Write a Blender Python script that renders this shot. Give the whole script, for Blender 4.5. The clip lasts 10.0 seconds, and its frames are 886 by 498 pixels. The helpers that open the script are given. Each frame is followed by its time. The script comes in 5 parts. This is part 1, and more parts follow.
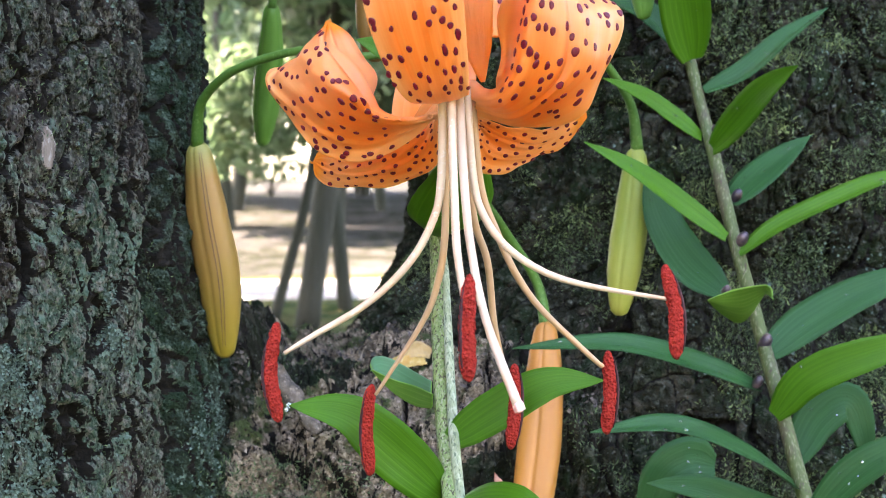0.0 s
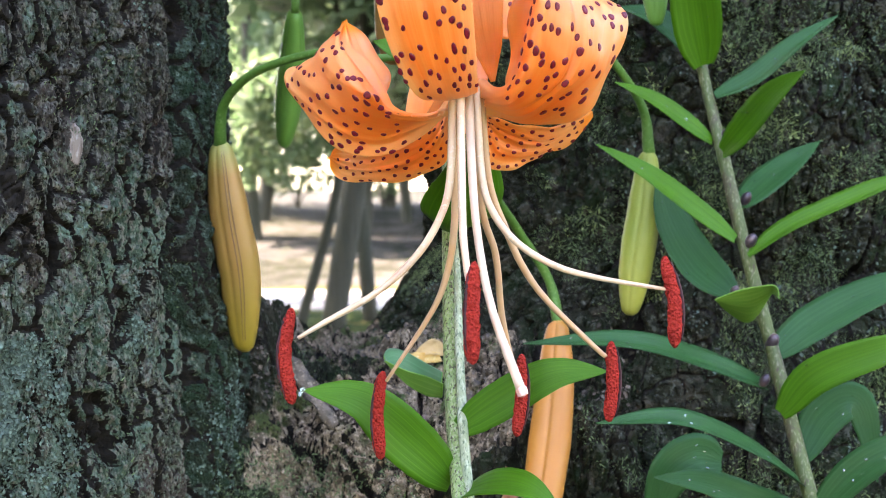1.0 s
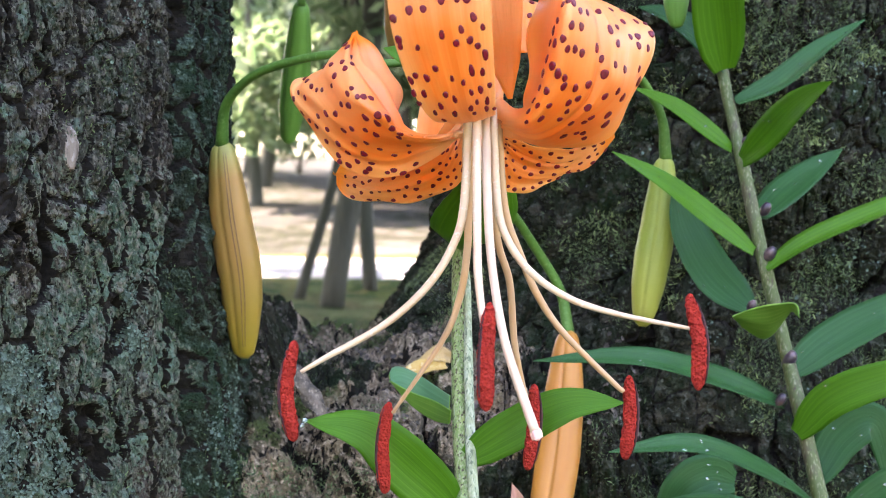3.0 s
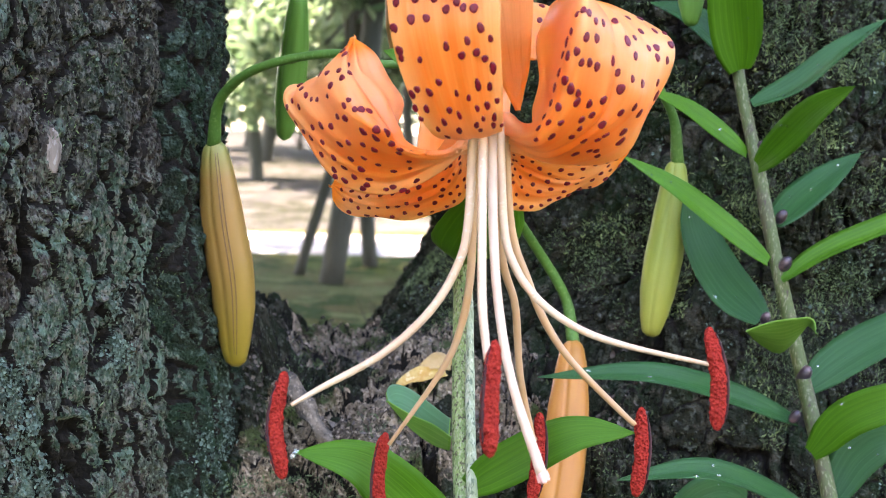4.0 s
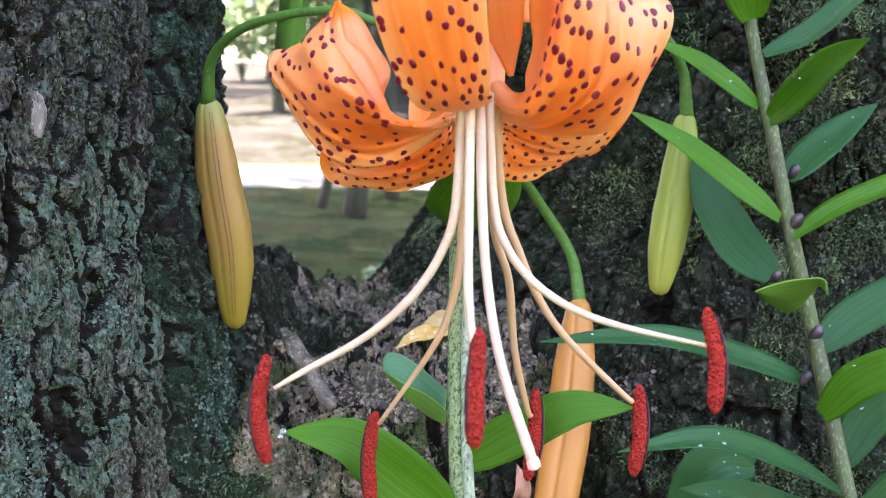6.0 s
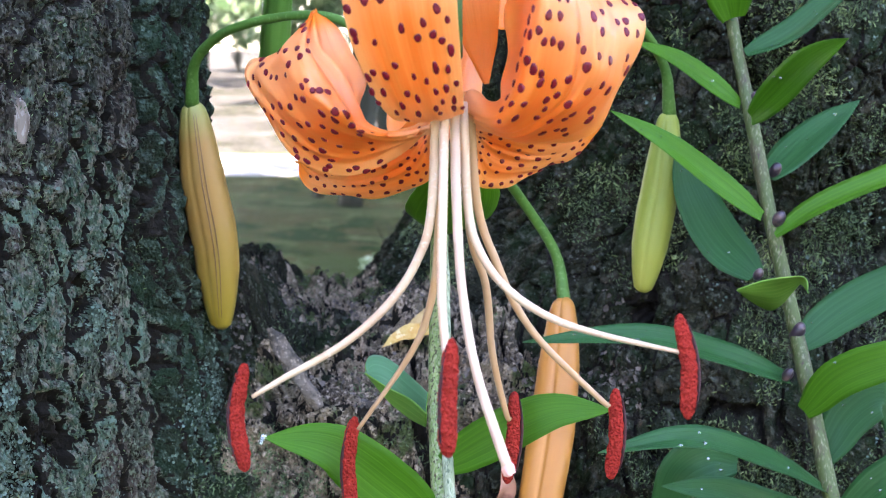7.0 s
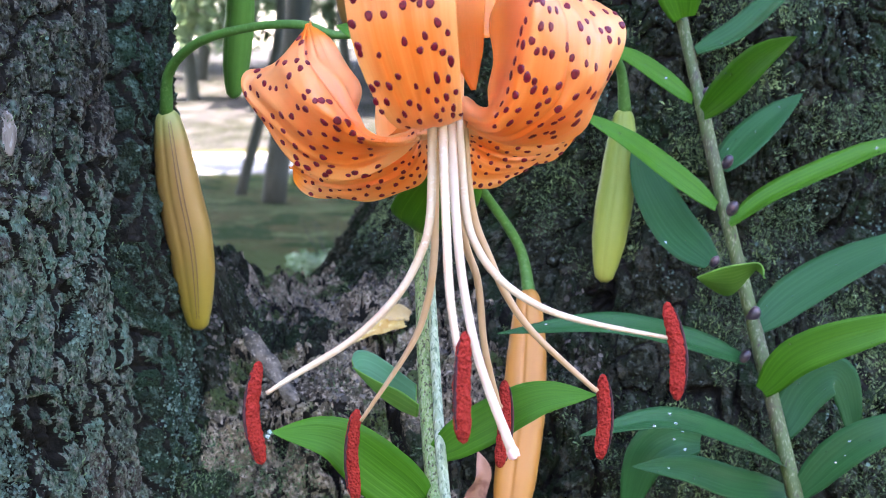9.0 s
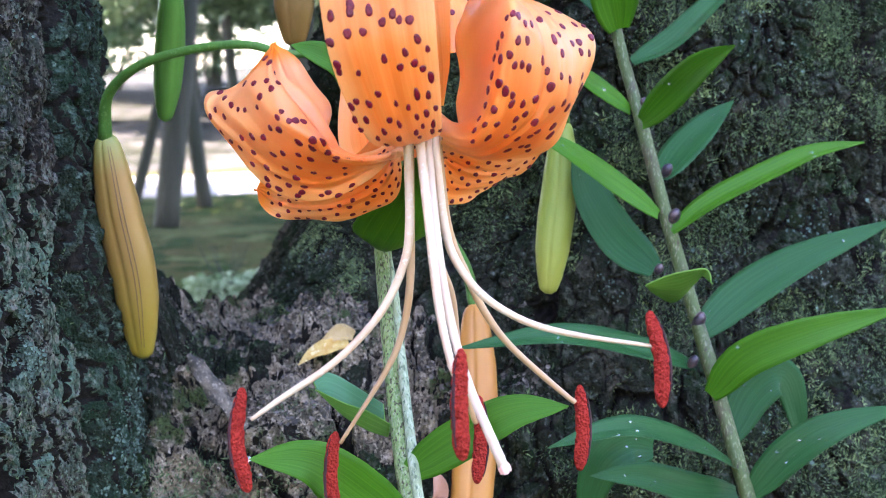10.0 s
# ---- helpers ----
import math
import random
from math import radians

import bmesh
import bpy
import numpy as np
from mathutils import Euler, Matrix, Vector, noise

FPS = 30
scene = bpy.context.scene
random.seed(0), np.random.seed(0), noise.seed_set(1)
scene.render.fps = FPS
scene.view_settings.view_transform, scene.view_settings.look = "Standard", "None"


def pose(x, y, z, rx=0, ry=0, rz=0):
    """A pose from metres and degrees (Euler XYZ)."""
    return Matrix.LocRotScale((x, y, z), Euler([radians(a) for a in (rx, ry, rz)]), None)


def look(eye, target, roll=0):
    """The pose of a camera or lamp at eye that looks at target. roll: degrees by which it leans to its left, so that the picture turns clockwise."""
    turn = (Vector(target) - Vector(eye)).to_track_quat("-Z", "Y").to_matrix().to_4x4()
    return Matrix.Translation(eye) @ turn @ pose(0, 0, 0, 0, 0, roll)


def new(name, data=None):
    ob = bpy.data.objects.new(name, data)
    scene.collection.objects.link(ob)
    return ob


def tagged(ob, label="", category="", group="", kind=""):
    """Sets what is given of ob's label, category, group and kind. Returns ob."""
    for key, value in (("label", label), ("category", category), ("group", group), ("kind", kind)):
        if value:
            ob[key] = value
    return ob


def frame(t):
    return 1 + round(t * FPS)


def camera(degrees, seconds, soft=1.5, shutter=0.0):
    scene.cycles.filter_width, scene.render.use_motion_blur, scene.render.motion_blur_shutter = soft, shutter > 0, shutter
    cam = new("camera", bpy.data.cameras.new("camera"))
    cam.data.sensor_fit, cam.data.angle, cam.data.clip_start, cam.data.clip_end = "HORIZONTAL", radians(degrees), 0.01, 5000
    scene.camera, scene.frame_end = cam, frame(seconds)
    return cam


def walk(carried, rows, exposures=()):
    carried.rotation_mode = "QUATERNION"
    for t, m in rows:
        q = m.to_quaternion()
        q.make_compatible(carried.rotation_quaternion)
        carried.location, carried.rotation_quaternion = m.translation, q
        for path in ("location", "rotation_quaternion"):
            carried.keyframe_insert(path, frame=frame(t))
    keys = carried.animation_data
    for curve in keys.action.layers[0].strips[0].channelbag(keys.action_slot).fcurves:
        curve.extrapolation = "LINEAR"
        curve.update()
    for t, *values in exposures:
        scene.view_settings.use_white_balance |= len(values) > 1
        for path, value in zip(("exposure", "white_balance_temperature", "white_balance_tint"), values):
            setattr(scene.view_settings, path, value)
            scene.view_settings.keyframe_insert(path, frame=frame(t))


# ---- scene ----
cam = camera(37.0, 10.0, soft=1.0)
EXPOSURE = 4.48
ROWS = [
    (0, pose(-0.00844, -0.28163, 0.81227, 87.038, 0.448, -1.544)),
    (0.5, pose(-0.00573, -0.29401, 0.81076, 87.583, 0.020, -0.735)),
    (1, pose(-0.00474, -0.29409, 0.80788, 87.584, -0.036, -0.402)),
    (1.5, pose(-0.00779, -0.28993, 0.81102, 87.265, -0.248, -0.020)),
    (2, pose(-0.01134, -0.28790, 0.81683, 86.981, -0.403, 0.313)),
    (2.5, pose(-0.00715, -0.28475, 0.81738, 86.643, -0.645, -0.019)),
    (4, pose(-0.00789, -0.25681, 0.82960, 85.187, -1.688, -0.276)),
    (4.5, pose(-0.00569, -0.24973, 0.83006, 84.498, -1.692, 0.163)),
    (5, pose(-0.00391, -0.24719, 0.83532, 83.435, -1.768, 0.314)),
    (5.5, pose(-0.00322, -0.24447, 0.83719, 82.537, -1.371, 0.605)),
    (7, pose(0.00353, -0.24708, 0.84235, 81.656, -0.818, 0.548)),
    (7.5, pose(0.00002, -0.24778, 0.84644, 81.041, -0.125, 0.300)),
    (8, pose(0.00186, -0.25745, 0.84770, 81.022, -0.030, -0.109)),
    (8.5, pose(-0.00819, -0.26275, 0.84759, 81.061, 0.044, -0.867)),
    (9, pose(-0.01269, -0.26221, 0.84574, 81.377, 0.258, -2.991)),
    (9.5, pose(-0.02355, -0.25990, 0.84704, 81.732, 0.670, -5.165)),
    (10, pose(-0.03069, -0.25900, 0.84592, 82.003, 1.662, -7.836)),
]

walk(cam, ROWS, exposures=[(0, EXPOSURE, 7600, 26), (5.5, EXPOSURE, 7400, 29), (7, EXPOSURE, 6800, 28), (10, EXPOSURE, 6450, 29)])
cam.data.dof.use_dof = True
cam.data.dof.focus_distance = 0.335
cam.data.dof.aperture_fstop = 40.0

# ---- world and sun ----
SUN_ELEVATION, SUN_TURN = radians(54), radians(-70)
world = bpy.data.worlds.new("world")
scene.world = world
world.use_nodes = True
wn = world.node_tree.nodes
sky = wn.new("ShaderNodeTexSky")
sky.sky_type = "NISHITA"
sky.sun_disc = False
sky.sun_elevation = SUN_ELEVATION
sky.sun_rotation = SUN_TURN
world.node_tree.links.new(sky.outputs["Color"], wn["Background"].inputs["Color"])
wn["Background"].inputs["Strength"].default_value = 0.12
sun = new("sun", bpy.data.lights.new("sun", "SUN"))
sun.data.energy = 4.0
sun.data.angle = radians(0.6)
sun.data.color = (1.0, 0.95, 0.86)
sun_way = Vector((math.sin(SUN_TURN) * math.cos(SUN_ELEVATION), math.cos(SUN_TURN) * math.cos(SUN_ELEVATION), math.sin(SUN_ELEVATION)))
sun.matrix_world = look(sun_way * 50, (0, 0, 0))


# ---- numpy noise ----
def hash01(*cells):
    h = np.zeros(cells[0].shape, np.uint64) + np.uint64(2654435769)
    for c in cells:
        h = (h ^ (c.astype(np.int64).astype(np.uint64) * np.uint64(0x9E3779B97F4A7C15))) * np.uint64(0xBF58476D1CE4E5B9)
        h ^= h >> np.uint64(29)
    return (h >> np.uint64(40)).astype(np.float64) / float(1 << 24)


def value_noise(*axes):
    lo = [np.floor(a) for a in axes]
    fr = [a - b for a, b in zip(axes, lo)]
    fr = [f * f * (3 - 2 * f) for f in fr]
    total = 0.0
    for corner in range(1 << len(axes)):
        w, cells = 1.0, []
        for k in range(len(axes)):
            bit = (corner >> k) & 1
            w = w * (fr[k] if bit else 1 - fr[k])
            cells.append(lo[k] + bit)
        total = total + w * hash01(*cells)
    return total * 2 - 1


def fbm(axes, octaves=4, gain=0.5):
    total, amp = 0.0, 1.0
    for k in range(octaves):
        total = total + amp * value_noise(*[a * 2 ** k + 17.3 * k for a in axes])
        amp *= gain
    return total


def cells(a, b, jitter=0.9, seed=0):
    """Distance to the nearest and the second nearest cell centre, and a random value for each cell."""
    ia, ib = np.floor(a), np.floor(b)
    f1 = np.full(a.shape, 9.0)
    f2 = np.full(a.shape, 9.0)
    own = np.zeros(a.shape)
    for da in (-1, 0, 1):
        for db in (-1, 0, 1):
            ca, cb = ia + da, ib + db
            s = np.full(a.shape, float(seed))
            pa = ca + 0.5 + jitter * (hash01(ca, cb, s) - 0.5)
            pb = cb + 0.5 + jitter * (hash01(ca, cb, s + 7) - 0.5)
            d = np.hypot(a - pa, b - pb)
            r = hash01(ca, cb, s + 13)
            near = d < f1
            f2 = np.where(near, f1, np.minimum(f2, d))
            own = np.where(near, r, own)
            f1 = np.where(near, d, f1)
    return f1, f2, own


# ---- mesh helpers ----
def link_mesh(name, verts, faces, material, parent=None, label="", uv=None, smooth=True):
    me = bpy.data.meshes.new(name)
    me.from_pydata([tuple(v) for v in verts], [], faces)
    if uv is not None:
        layer = me.uv_layers.new(name="UVMap")
        idx = np.empty(len(me.loops), np.int32)
        me.loops.foreach_get("vertex_index", idx)
        layer.data.foreach_set("uv", np.asarray(uv, np.float32)[idx].ravel())
    if smooth:
        me.polygons.foreach_set("use_smooth", np.ones(len(me.polygons), bool))
    me.materials.append(material)
    me.update()
    ob = new(name, me)
    if parent is not None:
        ob.parent = parent
    if label:
        tagged(ob, label)
    return ob


def part(name, bm, material, parent, label=""):
    me = bpy.data.meshes.new(name)
    bm.to_mesh(me)
    bm.free()
    me.polygons.foreach_set("use_smooth", np.ones(len(me.polygons), bool))
    me.materials.append(material)
    ob = new(name, me)
    ob.parent = parent
    if label:
        tagged(ob, label)
    return ob


def grid_faces(n, m, wrap=False):
    """Faces of an n by m grid; wrap closes the second direction."""
    out = []
    for i in range(n - 1):
        for j in range(m if wrap else m - 1):
            k = (j + 1) % m
            out.append((i * m + j, i * m + k, (i + 1) * m + k, (i + 1) * m + j))
    return out


def spline(points, n):
    """n points of a smooth curve through the given ones."""
    p = np.array(points, float)
    p = np.vstack([2 * p[0] - p[1], p, 2 * p[-1] - p[-2]])
    t = np.linspace(0, len(p) - 3 - 1e-9, n)
    k = t.astype(int)
    f = (t - k)[:, None]
    a, b, c, d = p[k], p[k + 1], p[k + 2], p[k + 3]
    return 0.5 * (2 * b + (c - a) * f + (2 * a - 5 * b + 4 * c - d) * f ** 2 + (3 * b - a - 3 * c + d) * f ** 3)


def unit(v):
    v = np.asarray(v, float)
    return v / np.maximum(np.linalg.norm(v, axis=-1, keepdims=True), 1e-12)


def frames_along(c, hint):
    """Tangent, side and normal along a curve, with the normal near the hint."""
    t = unit(np.gradient(c, axis=0))
    h = np.broadcast_to(np.asarray(hint, float), t.shape)
    side = unit(np.cross(t, h))
    return t, side, np.cross(side, t)


def tube(name, points, radii, material, parent, label="", n=40, sides=12, squash=1.0, wobble=0.0):
    c = spline(points, n)
    r = np.interp(np.linspace(0, 1, n), np.linspace(0, 1, len(radii)), radii)
    t, s, b = frames_along(c, (0.13, 0.97, 0.2) if abs(unit(c[-1] - c[0])[1]) < 0.9 else (0, 0, 1))
    ang = np.linspace(0, 2 * np.pi, sides, endpoint=False)
    ring = np.cos(ang)[None, :, None] * s[:, None] + squash * np.sin(ang)[None, :, None] * b[:, None]
    if wobble:
        r = r * (1 + wobble * value_noise(np.linspace(0, n / 3.0, n), np.full(n, 3.3)))
    v = c[:, None] + ring * r[:, None, None]
    uv = np.stack(np.broadcast_arrays((ang / (2 * np.pi))[None, :], np.linspace(0, 1, n)[:, None]), -1)
    f = grid_faces(n, sides, True) + [tuple(range(sides))[::-1], tuple(range((n - 1) * sides, n * sides))]
    return link_mesh(name, v.reshape(-1, 3), f, material, parent, label, uv.reshape(-1, 2))


# ---- materials ----
def material(name, base, rough=0.6, spots=(), bump=(), coords="Object", stretch=(1, 1, 1), **sockets):
    """A principled material. spots: (noise scale, detail, low, high, colour) laid over the base; bump: (scale, metres, kind)."""
    m = bpy.data.materials.new(name)
    m.use_nodes = True
    n, ln = m.node_tree.nodes, m.node_tree.links
    p = n["Principled BSDF"]
    tc = n.new("ShaderNodeTexCoord")
    mp = n.new("ShaderNodeMapping")
    mp.inputs["Scale"].default_value = stretch
    ln.new(tc.outputs[coords], mp.inputs["Vector"])
    colour = n.new("ShaderNodeRGB")
    colour.outputs[0].default_value = (*base, 1)
    out = colour.outputs[0]
    for k, (scale, detail, low, high, tint) in enumerate(spots):
        tex = n.new("ShaderNodeTexNoise")
        tex.inputs["Scale"].default_value = scale
        tex.inputs["Detail"].default_value = detail
        tex.inputs["Roughness"].default_value = 0.62
        off = n.new("ShaderNodeVectorMath")
        off.inputs[1].default_value = (3.1 * k, 1.7 * k, 5.3 * k)
        ln.new(mp.outputs[0], off.inputs[0])
        ln.new(off.outputs[0], tex.inputs["Vector"])
        ramp = n.new("ShaderNodeMapRange")
        ramp.inputs["From Min"].default_value = low
        ramp.inputs["From Max"].default_value = high
        ln.new(tex.outputs["Fac"], ramp.inputs["Value"])
        mix = n.new("ShaderNodeMix")
        mix.data_type = "RGBA"
        mix.inputs["B"].default_value = (*tint, 1)
        ln.new(out, mix.inputs["A"])
        ln.new(ramp.outputs[0], mix.inputs["Factor"])
        out = mix.outputs["Result"]
    ln.new(out, p.inputs["Base Color"])
    p.inputs["Roughness"].default_value = rough
    for key, value in sockets.items():
        p.inputs[key.replace("_", " ")].default_value = value
    prev = None
    for scale, depth, kind in bump:
        if kind == "cell":
            tex = n.new("ShaderNodeTexVoronoi")
            height = tex.outputs["Distance"]
        else:
            tex = n.new("ShaderNodeTexNoise")
            tex.inputs["Detail"].default_value = 4
            height = tex.outputs["Fac"]
        tex.inputs["Scale"].default_value = scale
        ln.new(mp.outputs[0], tex.inputs["Vector"])
        b = n.new("ShaderNodeBump")
        b.inputs["Distance"].default_value = depth
        ln.new(height, b.inputs["Height"])
        if prev:
            ln.new(prev.outputs[0], b.inputs["Normal"])
        prev = b
    if prev:
        ln.new(prev.outputs[0], p.inputs["Normal"])
    return m


def veined(name, pale, dark, rough, veins, see_through=0.0, ends=None, streak=0.5, ribs=0, rim=None, glow=None, gloss=0.5):
    """A leaf or petal: fine lines along it from its own coordinates, mottling, and light passing through."""
    m = material(name, dark, rough, Specular_IOR_Level=gloss)
    n, ln = m.node_tree.nodes, m.node_tree.links
    p = n["Principled BSDF"]
    uvn = n.new("ShaderNodeUVMap")
    sep = n.new("ShaderNodeSeparateXYZ")
    ln.new(uvn.outputs[0], sep.inputs[0])
    mp = n.new("ShaderNodeMapping")
    mp.inputs["Scale"].default_value = (veins, 1.2, 1)
    ln.new(uvn.outputs[0], mp.inputs[0])
    tex = n.new("ShaderNodeTexNoise")
    tex.inputs["Scale"].default_value = 1.0
    tex.inputs["Detail"].default_value = 3
    ln.new(mp.outputs[0], tex.inputs["Vector"])
    ramp = n.new("ShaderNodeMapRange")
    ramp.inputs["From Min"].default_value = 0.5 - 0.25 / max(streak, 0.01) * 0.5
    ramp.inputs["From Max"].default_value = 0.5 + 0.25 / max(streak, 0.01) * 0.5
    ln.new(tex.outputs["Fac"], ramp.inputs[0])
    mix = n.new("ShaderNodeMix")
    mix.data_type = "RGBA"
    mix.inputs["A"].default_value = (*dark, 1)
    mix.inputs["B"].default_value = (*pale, 1)
    ln.new(ramp.outputs[0], mix.inputs["Factor"])
    out = mix.outputs["Result"]
    if ribs:
        pp = n.new("ShaderNodeMath")
        pp.operation = "PINGPONG"
        pp.inputs[1].default_value = 0.5
        mul = n.new("ShaderNodeMath")
        mul.operation = "MULTIPLY"
        mul.inputs[1].default_value = ribs
        ln.new(sep.outputs["X"], mul.inputs[0])
        ln.new(mul.outputs[0], pp.inputs[0])
        r3 = n.new("ShaderNodeMapRange")
        r3.inputs["From Min"].default_value = 0.10
        r3.inputs["From Max"].default_value = 0.0
        r3.inputs["To Max"].default_value = 0.32
        ln.new(pp.outputs[0], r3.inputs[0])
        m3 = n.new("ShaderNodeMix")
        m3.data_type = "RGBA"
        m3.inputs["B"].default_value = (min(1, pale[0] * 1.7), min(1, pale[1] * 1.35), pale[2] * 1.6, 1)
        ln.new(out, m3.inputs["A"])
        ln.new(r3.outputs[0], m3.inputs["Factor"])
        out = m3.outputs["Result"]
    if rim:
        off = n.new("ShaderNodeMath")
        off.operation = "SUBTRACT"
        off.inputs[1].default_value = 0.5
        ab = n.new("ShaderNodeMath")
        ab.operation = "ABSOLUTE"
        ln.new(sep.outputs["X"], off.inputs[0])
        ln.new(off.outputs[0], ab.inputs[0])
        r4 = n.new("ShaderNodeMapRange")
        r4.inputs["From Min"].default_value = 0.27
        r4.inputs["From Max"].default_value = 0.52
        ln.new(ab.outputs[0], r4.inputs[0])
        m4 = n.new("ShaderNodeMix")
        m4.data_type = "RGBA"
        m4.inputs["B"].default_value = (*rim, 1)
        ln.new(out, m4.inputs["A"])
        ln.new(r4.outputs[0], m4.inputs["Factor"])
        out = m4.outputs["Result"]
    if ends:
        for tint, low, high in ends:
            r2 = n.new("ShaderNodeMapRange")
            r2.inputs["From Min"].default_value = low
            r2.inputs["From Max"].default_value = high
            ln.new(sep.outputs["Y"], r2.inputs[0])
            m2 = n.new("ShaderNodeMix")
            m2.data_type = "RGBA"
            m2.inputs["B"].default_value = (*tint, 1)
            ln.new(out, m2.inputs["A"])
            ln.new(r2.outputs[0], m2.inputs["Factor"])
            out = m2.outputs["Result"]
    ln.new(out, p.inputs["Base Color"])
    b = n.new("ShaderNodeBump")
    b.inputs["Distance"].default_value = 0.0004
    b.inputs["Strength"].default_value = 0.6
    ln.new(tex.outputs["Fac"], b.inputs["Height"])
    ln.new(b.outputs[0], p.inputs["Normal"])
    if see_through:
        tr = n.new("ShaderNodeBsdfTranslucent")
        if glow:
            warm = n.new("ShaderNodeMix")
            warm.data_type = "RGBA"
            warm.inputs["Factor"].default_value = 0.5
            warm.inputs["B"].default_value = (*glow, 1)
            ln.new(out, warm.inputs["A"])
            ln.new(warm.outputs["Result"], tr.inputs["Color"])
        else:
            ln.new(out, tr.inputs["Color"])
        ms = n.new("ShaderNodeMixShader")
        ms.inputs[0].default_value = see_through
        ln.new(p.outputs[0], ms.inputs[1])
        ln.new(tr.outputs[0], ms.inputs[2])
        ln.new(ms.outputs[0], n["Material Output"].inputs["Surface"])
    return m


def per_island(name, a, b, rough=0.6, see_through=0.0):
    """Many small pieces in one mesh, each with its own shade between two colours."""
    m = material(name, a, rough)
    n, ln = m.node_tree.nodes, m.node_tree.links
    geo = n.new("ShaderNodeNewGeometry")
    mix = n.new("ShaderNodeMix")
    mix.data_type = "RGBA"
    mix.inputs["A"].default_value = (*a, 1)
    mix.inputs["B"].default_value = (*b, 1)
    ln.new(geo.outputs["Random Per Island"], mix.inputs["Factor"])
    p = n["Principled BSDF"]
    ln.new(mix.outputs["Result"], p.inputs["Base Color"])
    if see_through:
        tr = n.new("ShaderNodeBsdfTranslucent")
        ln.new(mix.outputs["Result"], tr.inputs["Color"])
        ms = n.new("ShaderNodeMixShader")
        ms.inputs[0].default_value = see_through
        ln.new(p.outputs[0], ms.inputs[1])
        ln.new(tr.outputs[0], ms.inputs[2])
        ln.new(ms.outputs[0], n["Material Output"].inputs["Surface"])
    return m


BARK = material("bark", (0.056, 0.051, 0.042), 0.92,
                spots=[(35, 3, 0.45, 0.62, (0.048, 0.038, 0.031)), (28, 5, 0.45, 0.56, (0.042, 0.068, 0.046)),
                       (420, 4, 0.51, 0.59, (0.125, 0.122, 0.098)), (70, 6, 0.55, 0.63, (0.090, 0.145, 0.108)), (300, 4, 0.57, 0.66, (0.020, 0.018, 0.015)), (900, 4, 0.53, 0.59, (0.110, 0.135, 0.100)), (1000, 4, 0.56, 0.62, (0.014, 0.013, 0.011))],
                bump=[(650, 0.0010, "noise"), (1100, 0.0006, "cell")], stretch=(1, 1, 0.6), Specular_IOR_Level=0.03)
BARK_BROWN = material("brown_bark", (0.044, 0.037, 0.030), 0.92,
                      spots=[(35, 3, 0.45, 0.62, (0.034, 0.027, 0.022)), (28, 5, 0.47, 0.58, (0.034, 0.046, 0.032)), (420, 4, 0.52, 0.60, (0.095, 0.088, 0.072)),
                             (70, 6, 0.59, 0.67, (0.075, 0.110, 0.082)), (300, 4, 0.56, 0.65, (0.017, 0.015, 0.013)), (900, 4, 0.55, 0.61, (0.100, 0.105, 0.082)), (1000, 4, 0.55, 0.61, (0.012, 0.011, 0.009))],
                      bump=[(650, 0.0010, "noise"), (1100, 0.0006, "cell")], stretch=(1, 1, 0.6), Specular_IOR_Level=0.03)
SCAR = material("bare_scar", (0.20, 0.165, 0.135), 0.85, spots=[(300, 4, 0.46, 0.6, (0.12, 0.095, 0.075)), (900, 3, 0.54, 0.62, (0.30, 0.27, 0.24))], bump=[(700, 0.0006, "noise")], stretch=(1, 1, 0.3), Specular_IOR_Level=0.03)
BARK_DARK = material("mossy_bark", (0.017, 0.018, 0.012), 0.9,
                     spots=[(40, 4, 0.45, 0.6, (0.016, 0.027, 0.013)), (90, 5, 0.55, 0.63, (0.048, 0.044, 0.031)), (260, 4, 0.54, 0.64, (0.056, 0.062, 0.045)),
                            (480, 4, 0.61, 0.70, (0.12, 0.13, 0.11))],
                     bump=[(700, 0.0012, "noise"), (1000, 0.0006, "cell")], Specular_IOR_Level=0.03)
BARK_GREEN = material("dark_green_bark", (0.016, 0.021, 0.014), 0.9,
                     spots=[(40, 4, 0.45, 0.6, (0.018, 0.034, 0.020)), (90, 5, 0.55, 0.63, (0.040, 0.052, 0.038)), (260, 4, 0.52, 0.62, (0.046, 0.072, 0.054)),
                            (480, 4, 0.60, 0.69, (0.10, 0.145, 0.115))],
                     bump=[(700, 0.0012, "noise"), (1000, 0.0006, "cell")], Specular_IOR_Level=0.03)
# Dark inner bark; its near-black tone also paints the shade inside cracks.
BARK_INNER_SHADE = material("shaded_inner_bark", (0.017, 0.015, 0.013), 0.95, spots=[(200, 4, 0.45, 0.62, (0.010, 0.009, 0.008)), (420, 4, 0.60, 0.68, (0.03, 0.027, 0.022))],
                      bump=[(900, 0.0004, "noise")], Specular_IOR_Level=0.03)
BARK_BARE = material("weathered_wood", (0.20, 0.160, 0.110), 0.9,
                     spots=[(24, 4, 0.50, 0.60, (0.075, 0.064, 0.045)), (60, 5, 0.49, 0.60, (0.075, 0.058, 0.041)), (140, 5, 0.52, 0.60, (0.27, 0.205, 0.145)), (420, 5, 0.53, 0.60, (0.38, 0.30, 0.22)),
                            (60, 4, 0.53, 0.61, (0.060, 0.080, 0.032)), (700, 4, 0.57, 0.62, (0.024, 0.019, 0.014))],
                     bump=[(700, 0.0014, "noise"), (1000, 0.0008, "cell")], Specular_IOR_Level=0.03)
MOSS = per_island("moss", (0.014, 0.028, 0.010), (0.155, 0.23, 0.098), 0.8, 0.2)
